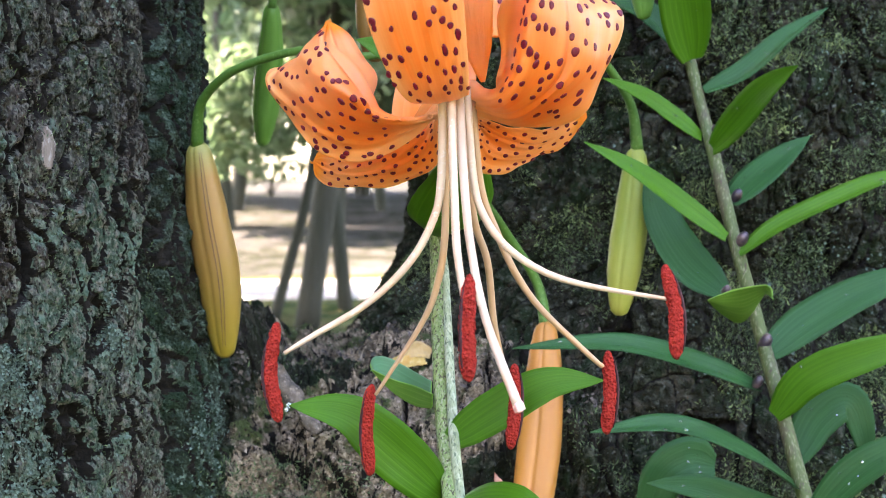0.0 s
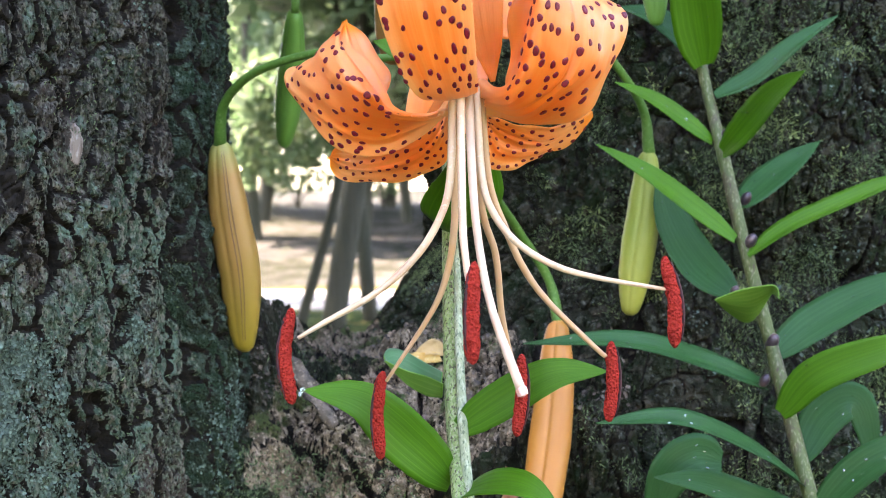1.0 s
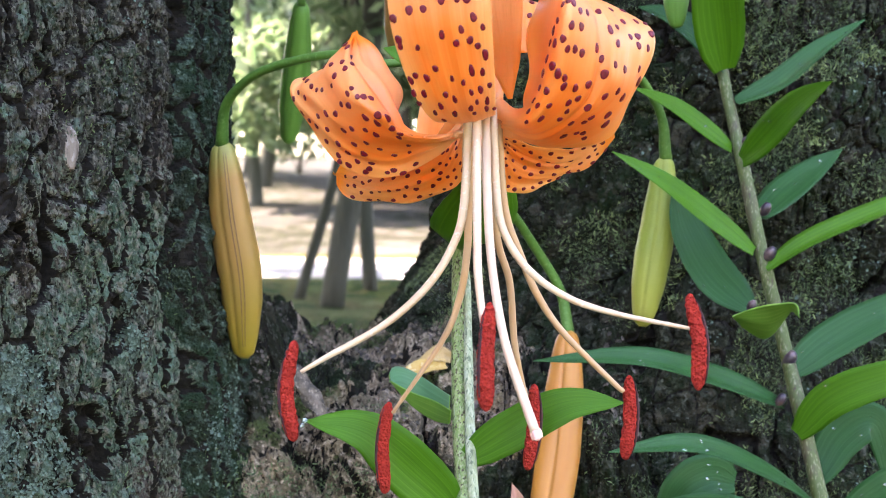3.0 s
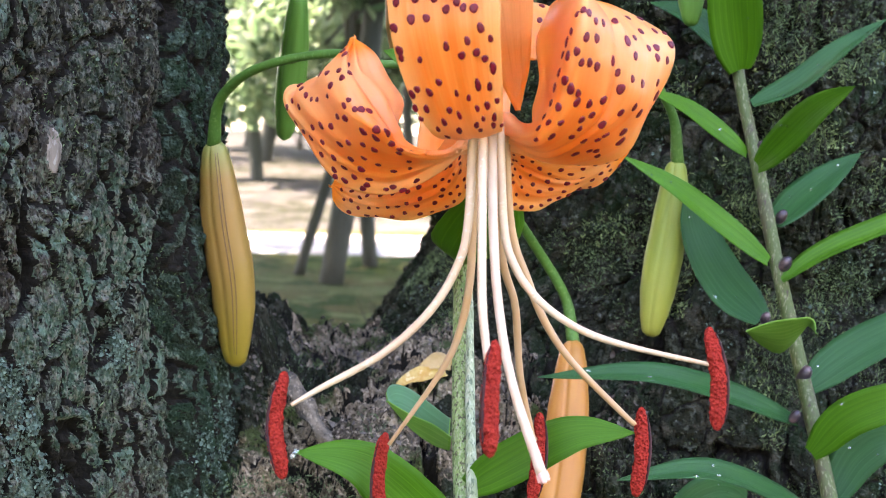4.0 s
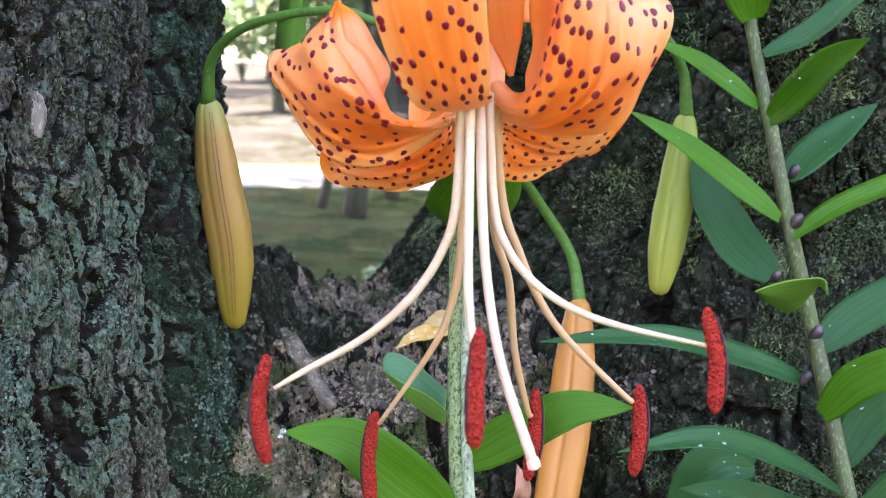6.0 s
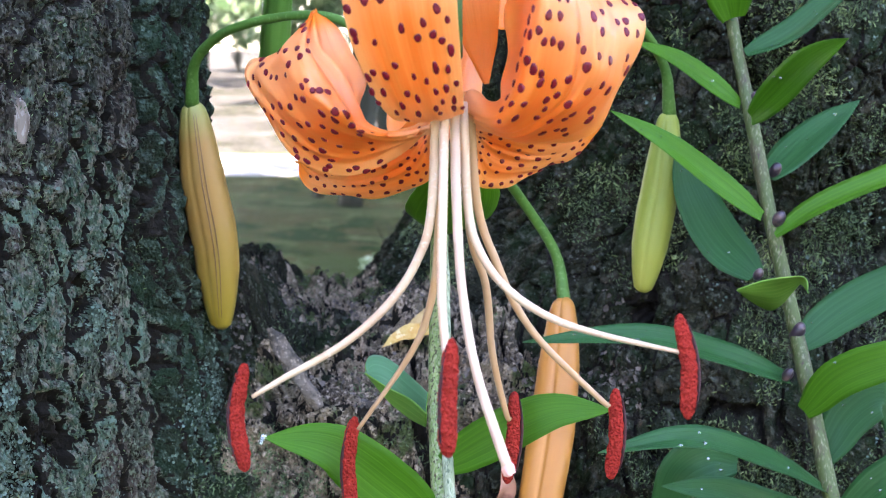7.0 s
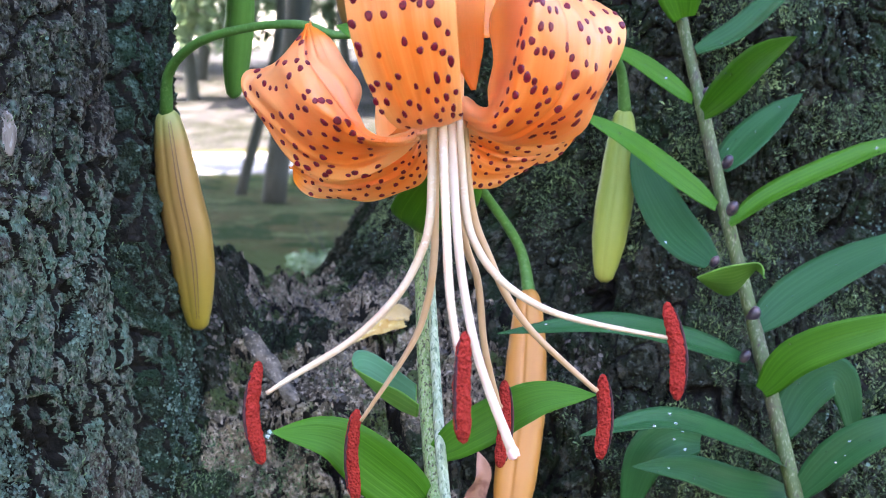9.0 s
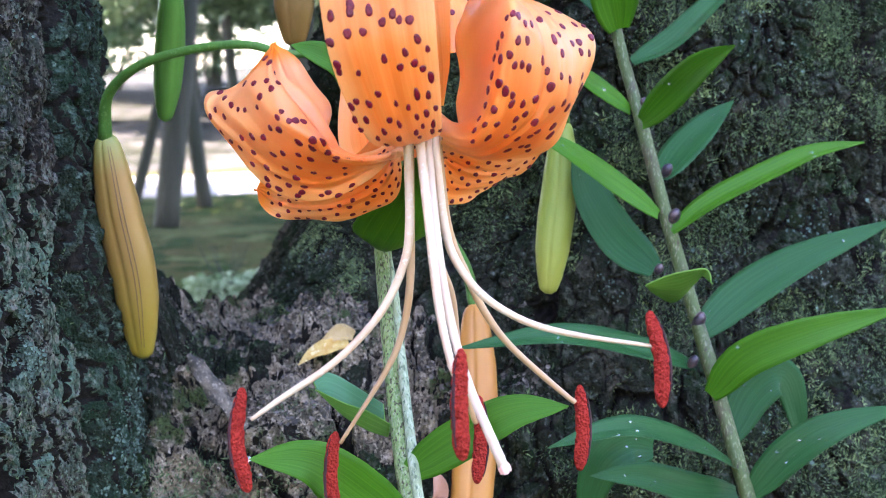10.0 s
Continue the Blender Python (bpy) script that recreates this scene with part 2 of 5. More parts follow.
MOSS_PALE = per_island("pale_moss", (0.050, 0.085, 0.026), (0.29, 0.37, 0.15), 0.8, 0.2)
CHIP = per_island("bark_chips", (0.03, 0.025, 0.021), (0.16, 0.13, 0.105), 0.9)
LICHEN = per_island("lichen", (0.030, 0.050, 0.036), (0.125, 0.190, 0.150), 0.9)
# Middle tint paints sky sheen; throat is peach pigment, paler for the lit lip.
TEPAL = veined("orange_tepal", (0.98, 0.37, 0.075), (0.96, 0.225, 0.012), 0.34, 26, 0.52, ends=[((0.99, 0.50, 0.19), 0.34, 0.66), ((0.96, 0.33, 0.020), 0.82, 0.91), ((0.99, 0.68, 0.36), 0.18, 0.01)], streak=0.45, rim=(0.99, 0.52, 0.17), glow=(1.0, 0.52, 0.12))
for key, value in (("Specular IOR Level", 0.5), ("Coat Weight", 0.35), ("Coat Roughness", 0.36), ("Coat IOR", 1.7)):
    TEPAL.node_tree.nodes["Principled BSDF"].inputs[key].default_value = value
SPOT = material("maroon_spot", (0.15, 0.002, 0.011), 0.36, spots=[(1500, 2, 0.45, 0.6, (0.09, 0.002, 0.008))], Specular_IOR_Level=0.3)
FILAMENT = material("pale_filament", (0.57, 0.40, 0.255), 0.42, spots=[(120, 2, 0.45, 0.65, (0.53, 0.335, 0.205)), (900, 3, 0.58, 0.66, (0.60, 0.46, 0.33))])
FILAMENT_TAN = material("tan_filament", (0.45, 0.265, 0.14), 0.42, spots=[(120, 2, 0.45, 0.65, (0.46, 0.25, 0.115))])
STIGMA = material("pink_stigma", (0.80, 0.42, 0.36), 0.6, bump=[(900, 0.0003, "noise")])
STYLE = material("pale_style", (0.59, 0.42, 0.31), 0.4, spots=[(120, 2, 0.45, 0.65, (0.55, 0.36, 0.25))])
ANTHER = material("rust_pollen", (0.43, 0.036, 0.024), 0.95, spots=[(1100, 3, 0.45, 0.6, (0.38, 0.030, 0.020)), (2600, 2, 0.56, 0.64, (0.22, 0.013, 0.011))],
                  bump=[(1500, 0.0011, "cell"), (3500, 0.0003, "noise")], Specular_IOR_Level=0.1)
SLIT = material("dark_slit", (0.035, 0.004, 0.006), 0.8, spots=[(900, 2, 0.5, 0.6, (0.06, 0.006, 0.008))])
LEAF = veined("leaf_green", (0.060, 0.200, 0.008), (0.029, 0.122, 0.004), 0.5, 15, 0.30, streak=0.4, ribs=8, gloss=0.25)
LEAF_MID = veined("leaf_soft_green", (0.085, 0.23, 0.105), (0.055, 0.18, 0.070), 0.4, 15, 0.2, streak=0.4, ribs=8)
LEAF_PALE = veined("leaf_underside", (0.17, 0.36, 0.060), (0.11, 0.28, 0.034), 0.5, 17, 0.42, streak=0.5, ribs=10, gloss=0.3)
LEAF_DARK = veined("leaf_blue_green", (0.022, 0.092, 0.025), (0.011, 0.058, 0.015), 0.40, 15, 0.15, streak=0.4, ribs=8, gloss=0.16)
STEM = material("flecked_stem", (0.13, 0.21, 0.06), 0.65, spots=[(700, 3, 0.46, 0.6, (0.20, 0.28, 0.09)), (1900, 3, 0.50, 0.60, (0.27, 0.31, 0.17)), (1500, 3, 0.54, 0.60, (0.05, 0.045, 0.018))],
                bump=[(1400, 0.0004, "noise")], stretch=(1, 1, 0.35))
DOWN = material("silvery_down", (0.24, 0.29, 0.17), 0.8, spots=[(900, 3, 0.46, 0.60, (0.36, 0.40, 0.28)), (1500, 3, 0.52, 0.62, (0.10, 0.14, 0.085))], bump=[(1500, 0.0004, "noise")], stretch=(1, 1, 0.14))
STEM_BROWN = material("speckled_stem", (0.056, 0.082, 0.018), 0.7, spots=[(140, 3, 0.47, 0.6, (0.062, 0.056, 0.026)), (1300, 3, 0.55, 0.63, (0.150, 0.160, 0.085)), (900, 3, 0.60, 0.66, (0.05, 0.035, 0.02))],
                      bump=[(1500, 0.00012, "noise")], stretch=(1, 1, 0.25))
PEDICEL = material("green_pedicel", (0.058, 0.150, 0.024), 0.55, spots=[(200, 2, 0.45, 0.65, (0.045, 0.125, 0.02)), (900, 3, 0.56, 0.64, (0.09, 0.19, 0.05))], Specular_IOR_Level=0.3)
BUD_OCHRE = veined("ochre_bud", (0.37, 0.190, 0.058), (0.27, 0.162, 0.030), 0.5, 5, 0.08, ends=[((0.30, 0.215, 0.022), 0.5, 1.0), ((0.27, 0.28, 0.07), 0.16, 0.0)])
BUD_BROWN = veined("brown_bud", (0.21, 0.105, 0.022), (0.15, 0.075, 0.014), 0.5, 6, 0.08)
BUD_ORANGE = veined("orange_bud", (0.50, 0.215, 0.040), (0.39, 0.140, 0.019), 0.5, 7, 0.08, ends=[((0.47, 0.18, 0.024), 0.4, 1.0)])
BUD_GREEN = veined("yellow_green_bud", (0.25, 0.30, 0.046), (0.18, 0.235, 0.028), 0.5, 18, 0.08, ends=[((0.30, 0.30, 0.05), 0.5, 1.0)])
BUD_YOUNG = veined("green_bud", (0.10, 0.25, 0.04), (0.07, 0.19, 0.025), 0.5, 18, 0.08)
SEAM = material("dark_seam", (0.14, 0.07, 0.03), 0.7)
BULBIL = material("dark_bulbil", (0.025, 0.015, 0.025), 0.3, spots=[(300, 2, 0.5, 0.65, (0.10, 0.06, 0.06))])
DRY_LEAF = material("dry_yellow_leaf", (0.52, 0.34, 0.10), 0.6, spots=[(200, 3, 0.48, 0.62, (0.46, 0.25, 0.05)), (420, 3, 0.56, 0.64, (0.62, 0.48, 0.24))], bump=[(400, 0.001, "noise")])
DRY_PALE = material("dry_beige_leaf", (0.44, 0.29, 0.12), 0.65, spots=[(120, 3, 0.48, 0.6, (0.36, 0.24, 0.11))], bump=[(400, 0.001, "noise")])
WITHERED = material("withered_leaf", (0.36, 0.17, 0.11), 0.7, spots=[(150, 3, 0.45, 0.6, (0.20, 0.08, 0.05))], bump=[(500, 0.0004, "noise")])
PALE_WOOD = material("pale_wood", (0.14, 0.11, 0.082), 0.88, spots=[(400, 4, 0.46, 0.58, (0.10, 0.078, 0.056)), (150, 4, 0.46, 0.58, (0.045, 0.037, 0.028)), (900, 3, 0.58, 0.64, (0.25, 0.20, 0.15))], bump=[(700, 0.0008, "noise")])
DROP = material("clear_drop", (0.80, 0.9, 0.82), 0.08, IOR=1.33, Transmission_Weight=0.75)
GRASS = material("forest_floor", (0.044, 0.057, 0.016), 0.9, spots=[(0.6, 5, 0.45, 0.62, (0.048, 0.040, 0.012)), (2.2, 4, 0.48, 0.56, (0.014, 0.030, 0.006)), (3.5, 4, 0.55, 0.62, (0.075, 0.085, 0.030)), (9, 4, 0.56, 0.62, (0.070, 0.054, 0.020))],
                 bump=[(20, 0.03, "noise")], Specular_IOR_Level=0.03)
LITTER = material("leaf_litter", (0.033, 0.032, 0.029), 0.9, spots=[(0.5, 4, 0.44, 0.54, (0.016, 0.017, 0.011)), (1.2, 5, 0.52, 0.62, (0.055, 0.051, 0.046)), (5, 4, 0.52, 0.62, (0.045, 0.042, 0.037)), (9, 4, 0.58, 0.66, (0.025, 0.032, 0.012))], bump=[(40, 0.02, "noise")], Specular_IOR_Level=0.02)
ROAD = material("pale_gravel", (0.24, 0.225, 0.21), 0.9, spots=[(1.5, 5, 0.45, 0.6, (0.12, 0.11, 0.10)), (6, 4, 0.5, 0.65, (0.32, 0.30, 0.28))], bump=[(60, 0.01, "noise")])
TRUNK_FAR = material("far_bark", (0.036, 0.038, 0.028), 0.9, spots=[(6, 5, 0.45, 0.62, (0.052, 0.050, 0.038))], bump=[(30, 0.02, "noise")], stretch=(1, 1, 0.2), Specular_IOR_Level=0.1)
CROWN = per_island("far_leaves", (0.042, 0.085, 0.034), (0.155, 0.215, 0.11), 0.55, 0.5)
SHRUB = per_island("shrub_leaves", (0.08, 0.15, 0.05), (0.38, 0.46, 0.30), 0.5, 0.3)

# ---- ground ----
gx = np.concatenate([np.linspace(-700, -14, 14), np.linspace(-12, 12, 61), np.linspace(14, 700, 14)])
gy = np.concatenate([np.linspace(-700, -4, 10), np.linspace(-3, 26, 88), np.linspace(28, 60, 9), np.linspace(80, 1400, 12)])
GX, GY = np.meshgrid(gx, gy)
GZ = 0.05 * fbm((GX * 0.5, GY * 0.5), 3) * np.exp(-(GX / 30) ** 2) + np.clip(GY - 11.2, 0, 25) * 0.035 - 0.02
GZ = np.where((GY > 8.6) & (GY < 11.3), -0.012, GZ)
ground = link_mesh("ground", np.stack([GX, GY, GZ], -1).reshape(-1, 3), grid_faces(*GX.shape), GRASS)
ground.data.materials.append(LITTER)
MID = (GY[:-1, :-1] + GY[1:, 1:]) / 2
ground.data.polygons.foreach_set("material_index", ((MID > 11.2) & (MID < 40)).astype(np.int32).ravel())
tagged(ground, "shaded forest floor with grass and fallen leaves", "ground", kind="structure")
rx = np.linspace(-60, 60, 61)
RX, RY = np.meshgrid(rx, np.linspace(9.0, 10.9, 9))
road = link_mesh("road", np.stack([RX, RY + 0.12 * np.sin(RX * 0.4), 0.014 * np.cos((RY - 9.95) * 1.5) - 0.012], -1).reshape(-1, 3), grid_faces(*RX.shape), ROAD)
tagged(road, "pale sunlit gravel path crossing behind the trees", "path", kind="structure")


# ---- the forked tree ----
def rough_bark(a, z, deep=0.0080, plate=(0.0080, 0.0190), crumb=0.0034):
    """Height of furrowed, crumbling bark from the way round the trunk and the height, and where its crust is split open
    and painted dark.
    """
    wa = a + 0.004 * fbm((a / 0.02, z / 0.03), 3) + 0.0006 * fbm((a / 0.004 + 3, z / 0.004), 2)
    wz = z + 0.007 * fbm((a / 0.02 + 9, z / 0.03 + 4), 3) + 0.0006 * fbm((a / 0.004 + 8, z / 0.004 + 5), 2)
    ridge = fbm((wa / 0.03 + 2, wz / 0.15), 3)
    line = np.abs(fbm((wa / 0.015, wz / 0.075), 2))
    furrow = np.clip(1.2 - line / 0.11, 0, 1) * np.clip(0.75 + 0.9 * fbm((a / 0.03 + 31, z / 0.05), 2), 0, 1)
    f1, f2, own = cells(wa / plate[0], wz / plate[1], seed=3)
    g1, g2, own2 = cells(wa / crumb, wz / (crumb * 1.5), seed=5)
    k1, k2, own3 = cells(a / 0.0013, z / 0.0014, seed=9)
    crack = np.clip(1 - (f2 - f1) / 0.22, 0, 1)
    furrow = furrow * furrow * (3 - 2 * furrow)
    h = 0.003 * ridge - deep * furrow - 0.0032 * crack * (0.35 + 0.65 * own) + 0.0020 * (own - 0.5)
    seam = np.clip(1 - (g2 - g1) / 0.28, 0, 1)
    h = h - 0.0011 * seam + 0.0010 * (own2 - 0.5) + 0.0012 * fbm((a / 0.0026, z / 0.0036), 2)
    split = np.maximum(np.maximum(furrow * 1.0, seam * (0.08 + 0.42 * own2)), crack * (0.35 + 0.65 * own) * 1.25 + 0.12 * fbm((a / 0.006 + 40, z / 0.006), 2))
    return h + 0.0003 * (own3 - 0.5), split


def steps(*spans):
    out = [np.linspace(a, b, n, endpoint=False) for a, b, n in spans]
    return np.concatenate(out + [[spans[-1][1]]])


tree = tagged(new("forked_tree"), "old forked tree with furrowed grey bark, lichen and moss", "tree")

# the slimmer trunk
LT = np.array([-0.265, 0.2116])
ang = steps((-62, 14, 440), (14, 298, 70))[:-1]
zz = steps((-0.05, 0.66, 30), (0.66, 0.90, 420), (0.90, 5.0, 70))
A, Z = np.meshgrid(np.radians(ang), zz)
R0 = 0.1800 + 0.10 * np.clip(0.70 - Z, 0, 1) ** 1.3 - 0.012 * np.clip(Z - 1, 0, 4)
LBULGE = 0.010 * np.exp(-((A - 0.10) / 0.25) ** 2) * np.clip((0.80 - Z) / 0.08, 0, 1.2)
H, SPLIT = rough_bark(A * 0.18, Z, 0.0055)
H = H - 0.008 * np.exp(-((A + 0.268 + 0.20 * (Z - 0.8) + 0.02 * fbm((Z / 0.03, Z * 0), 2)) / 0.022) ** 2)
SCAR_WAY = ((A + 0.578 + 0.05 * (Z - 0.822)) / 0.014) ** 2 + ((Z - 0.8225) / 0.0068) ** 2 + 0.4 * fbm((A / 0.02, Z / 0.006), 2)
SCARRED = SCAR_WAY < 1
BARE = np.clip((2.2 - SCAR_WAY) / 1.4, 0, 1)
H = H * (1 - BARE) + (0.0005 + 0.15 * H) * BARE
RR = R0 + LBULGE + H
LV = np.stack([LT[0] + RR * np.cos(A) + 0.03 * np.clip(Z - 1, 0, 4), LT[1] + RR * np.sin(A), Z], -1)
left_trunk = link_mesh("trunk", LV.reshape(-1, 3), grid_faces(*A.shape, True), BARK, tree, "rugged grey-brown bark with pale green lichen", smooth=False)
left_trunk.data.materials.append(BARK_GREEN)
left_trunk.data.materials.append(BARK_INNER_SHADE)
left_trunk.data.materials.append(SCAR)
left_trunk.data.materials.append(BARK_BROWN)
# browner, darker bark above a ragged line near 0.815
upper = np.where(Z - 0.815 + 0.03 * fbm((A / 0.10 + 4, Z / 0.03), 4) > 0, 4, 0)[:-1, :]
# darker, greener bark on the side towards the fork
greener = (A + 0.285 + 0.05 * fbm((A / 0.12, Z / 0.03), 4) > 0)[:-1, :]
# split faces take the crack colour that carries painted shade
left_trunk.data.polygons.foreach_set("material_index", np.where(SCARRED[:-1], 3, np.where(SPLIT[:-1] > 0.42, 2, np.where(greener, 1, upper))).astype(np.int32).ravel())

# the broad trunk
ang = steps((-184, -52, 540), (-52, 176, 50))[:-1]
zz = steps((-0.05, 0.66, 30), (0.66, 0.90, 420), (0.90, 5.0, 70))
A, Z = np.meshgrid(np.radians(ang), zz)
low = np.clip(0.785 - Z, 0, 0.2)
SA = 0.170 + 0.55 * low ** 1.0
SB = 0.185 + 0.60 * np.clip(0.775 - Z, 0, 0.2)
ca, sa = np.cos(A), np.sin(A)
E4 = 1.0 / (np.abs(ca) ** 3.2 + np.abs(sa) ** 3.2) ** (1 / 3.2)
H, SPLIT = rough_bark(A * 0.2, Z, 0.008, (0.011, 0.012))
H = H + 0.006 * fbm((A * 0.2 / 0.05, Z / 0.05), 3)
cx = 0.168 + 0.10 * (Z - 0.79)
RV = np.stack([cx + (SA + H) * E4 * ca, 0.428 + (SB + H) * E4 * sa, Z], -1)
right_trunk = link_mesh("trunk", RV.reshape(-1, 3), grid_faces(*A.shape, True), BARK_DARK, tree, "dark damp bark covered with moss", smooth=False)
right_trunk.data.materials.append(BARK_INNER_SHADE)
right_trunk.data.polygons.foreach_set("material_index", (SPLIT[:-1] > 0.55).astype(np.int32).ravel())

# the saddle between them
xs = np.linspace(-0.16, 0.07, 380)
fine = spline([(0.10, 0.30), (0.15, 0.62), (0.182, 0.695), (0.212, 0.727), (0.243, 0.746), (0.285, 0.751), (0.34, 0.750), (0.39, 0.735), (0.43, 0.68), (0.47, 0.3)], 4000)
run = np.concatenate([[0], np.cumsum(np.linalg.norm(np.diff(fine, axis=0), axis=1))])
arc = steps((0, 0.36, 14), (0.36, 0.78, 440), (0.78, run[-1], 20))
prof = np.stack([np.interp(arc, run, fine[:, 0]), np.interp(arc, run, fine[:, 1])], -1)
X, S = np.meshgrid(xs, np.arange(len(arc)))
ARC = arc[S]
PY, PZ = prof[S, 0], prof[S, 1]
t2 = unit(np.gradient(prof, axis=0))
NY, NZ = -t2[S, 1], t2[S, 0]
H, SPLIT = rough_bark(X, ARC, 0.007, (0.010, 0.009), 0.0034)
H = H + 0.009 * fbm((X / 0.035, ARC / 0.04), 4) + 0.0035 * fbm((X / 0.009, ARC / 0.008), 3)
H = H + 0.020 * np.exp(-((X + 0.078) / 0.013) ** 2) * np.exp(-((PY - 0.255) / 0.03) ** 2)
H = H + 0.010 * np.clip((X + 0.03) / 0.05, 0, 1) * np.clip((PZ - 0.70) / 0.03, 0, 1) - 0.006 * np.exp(-((X + 0.045) / 0.02) ** 2)
H = H - 0.0065 * np.clip((X + 0.074) / 0.008, 0, 1) * np.clip((PZ - 0.715) / 0.02, 0, 1)
SV = np.stack([X, PY + H * NY, PZ + H * NZ], -1)
saddle = link_mesh("root_collar", SV.reshape(-1, 3), grid_faces(*X.shape), BARK_BARE, tree, "crumbling weathered wood in the fork", smooth=False)
saddle.data.materials.append(BARK_INNER_SHADE)
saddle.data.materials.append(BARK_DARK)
# both ends take the darker bark of the broad trunk
DARK_ENDS = ((X + 0.062 + 0.03 * fbm((X / 0.02, ARC / 0.022), 3) < 0) | (X - 0.026 + 0.035 * fbm((X / 0.02 + 7, ARC / 0.022), 3) > 0))[:-1, :-1]
saddle.data.polygons.foreach_set("material_index", np.where(SPLIT[:-1, :-1] > 0.66, 1, 2 * DARK_ENDS).astype(np.int32).ravel())


def normals_of(V):
    du = np.gradient(V, axis=1)
    dv = np.gradient(V, axis=0)
    return unit(np.cross(du, dv))


def tufts(name, V, mask, count, size, mat, parent, label, seed, flat=False):
    """Scatter small fronds or flakes over a grid of points."""
    rng = np.random.default_rng(seed)
    N = normals_of(V).reshape(-1, 3)
    P = V.reshape(-1, 3)
    w = np.clip(mask.reshape(-1), 0, None)
    pick = rng.choice(len(P), count, p=w / w.sum())
    p = P[pick] + rng.normal(0, 0.0005, (count, 3))
    n = N[pick]
    any_way = unit(rng.normal(0, 1, (count, 3)))
    side = unit(np.cross(n, any_way))
    other = np.cross(n, side)
    s = size * np.clip(rng.lognormal(-0.15, 0.35, count), 0.4, 1.8)[:, None]
    if flat:
        k = 6
        th = np.linspace(0, 2 * np.pi, k, endpoint=False)
        rad = rng.uniform(0.55, 1.1, (count, k, 1)) * s[:, None]
        lift = rng.uniform(0.0, 0.35, (count, k, 1)) * s[:, None]
        ring = p[:, None] + rad * (np.cos(th)[None, :, None] * side[:, None] + np.sin(th)[None, :, None] * other[:, None]) + (lift + 0.0004) * n[:, None]
        verts = np.concatenate([p[:, None] + 0.0003 * n[:, None], ring], 1).reshape(-1, 3)
        faces = [(7 * i, 7 * i + 1 + j, 7 * i + 1 + (j + 1) % k) for i in range(count) for j in range(k)]
    else:
        up = unit(n * rng.uniform(0.4, 1.2, (count, 1)) + any_way * 0.8 + np.array([0, -0.1, 0.35]))
        wide = unit(np.cross(up, any_way)) * s * 0.11
        mid = p + up * s * 0.55 + 0.12 * s * side
        tip = p + up * s + 0.35 * s * side
        verts = np.stack([p - wide * 0.7, p + wide * 0.7, mid + wide, mid - wide, tip], 1).reshape(-1, 3)
        faces = [f for i in range(count) for f in ((5 * i, 5 * i + 1, 5 * i + 2, 5 * i + 3), (5 * i + 3, 5 * i + 2, 5 * i + 4))]
    ob = link_mesh(name, verts, faces, mat, parent, label, smooth=False)
    return tagged(ob, kind="stuff")


near = lambda V: ((V[..., 2] > 0.64) & (V[..., 2] < 0.92) & (V[..., 1] < 0.36)).astype(float)
m1 = near(RV) * np.clip(1.3 * fbm((RV[..., 0] / 0.03, RV[..., 2] / 0.03), 5, 0.6) + 0.02 + 0.7 * np.clip((0.752 - RV[..., 2]) / 0.02, 0, 1), 0, 1)
tufts("moss", RV, m1 ** 1.4, 112000, 0.0014, MOSS, tree, "feathery green moss", 1)
m8 = near(RV) * np.clip(1.5 * fbm((RV[..., 0] / 0.022 + 11, RV[..., 2] / 0.022), 4, 0.6) - 0.25 + 0.3 * (RV[..., 2] < 0.742), 0, 1) * (m1 > 0.05)
tufts("moss", RV, m8 ** 1.5, 26000, 0.0017, MOSS_PALE, tree, "longer pale green moss fronds", 8)
m2 = near(SV) * np.clip(fbm((SV[..., 0] / 0.025, SV[..., 2] / 0.02), 3) - 0.25 + 0.9 * (SV[..., 2] < 0.712) + 0.55 * np.exp(-((SV[..., 0] + 0.055) / 0.018) ** 2 - ((SV[..., 2] - 0.722) / 0.008) ** 2), 0, 1)
tufts("moss", SV, m2, 20000, 0.0015, MOSS, tree, "feathery green moss", 2)
m3 = near(LV) * np.clip(fbm((LV[..., 0] / 0.02, LV[..., 2] / 0.03, LV[..., 1] / 0.02), 4) + 0.05, 0, 1)
m3 = m3 * np.where(LV[..., 0] > -0.098, 0.3, 1.0) * np.where(LV[..., 2] < 0.765, 2.2, np.where(LV[..., 2] < 0.81, 0.7, 0.25))
tufts("lichen", LV, m3 ** 2.0, 32000, 0.00058, LICHEN, tree, "pale blue-green lichen flakes", 3, True)
m4 = near(LV) * np.clip(fbm((LV[..., 0] / 0.03 + 5, LV[..., 2] / 0.03, LV[..., 1] / 0.02), 4) - 0.1 + 0.5 * (LV[..., 2] < 0.70), 0, 1)
tufts("moss", LV, m4, 7000, 0.0011, MOSS, tree, "thin green moss", 4)
m5 = near(RV) * np.clip(fbm((RV[..., 0] / 0.02 + 8, RV[..., 2] / 0.02), 4) - 0.35, 0, 1)
tufts("lichen", RV, m5, 1800, 0.0006, LICHEN, tree, "pale lichen flakes", 5, True)

m7 = near(RV) * (np.exp(-((RV[..., 0] - 0.203) / 0.03) ** 2 - ((RV[..., 2] - 0.865) / 0.035) ** 2) + 0.6 * np.exp(-((RV[..., 0] - 0.118) / 0.006) ** 2 - ((RV[..., 2] - 0.878) / 0.006) ** 2))
tufts("lichen", RV, m7 * np.clip(fbm((RV[..., 0] / 0.015, RV[..., 2] / 0.02), 3) + 0.1, 0, 1), 9000, 0.0014, MOSS, tree, "olive moss cushion", 7)
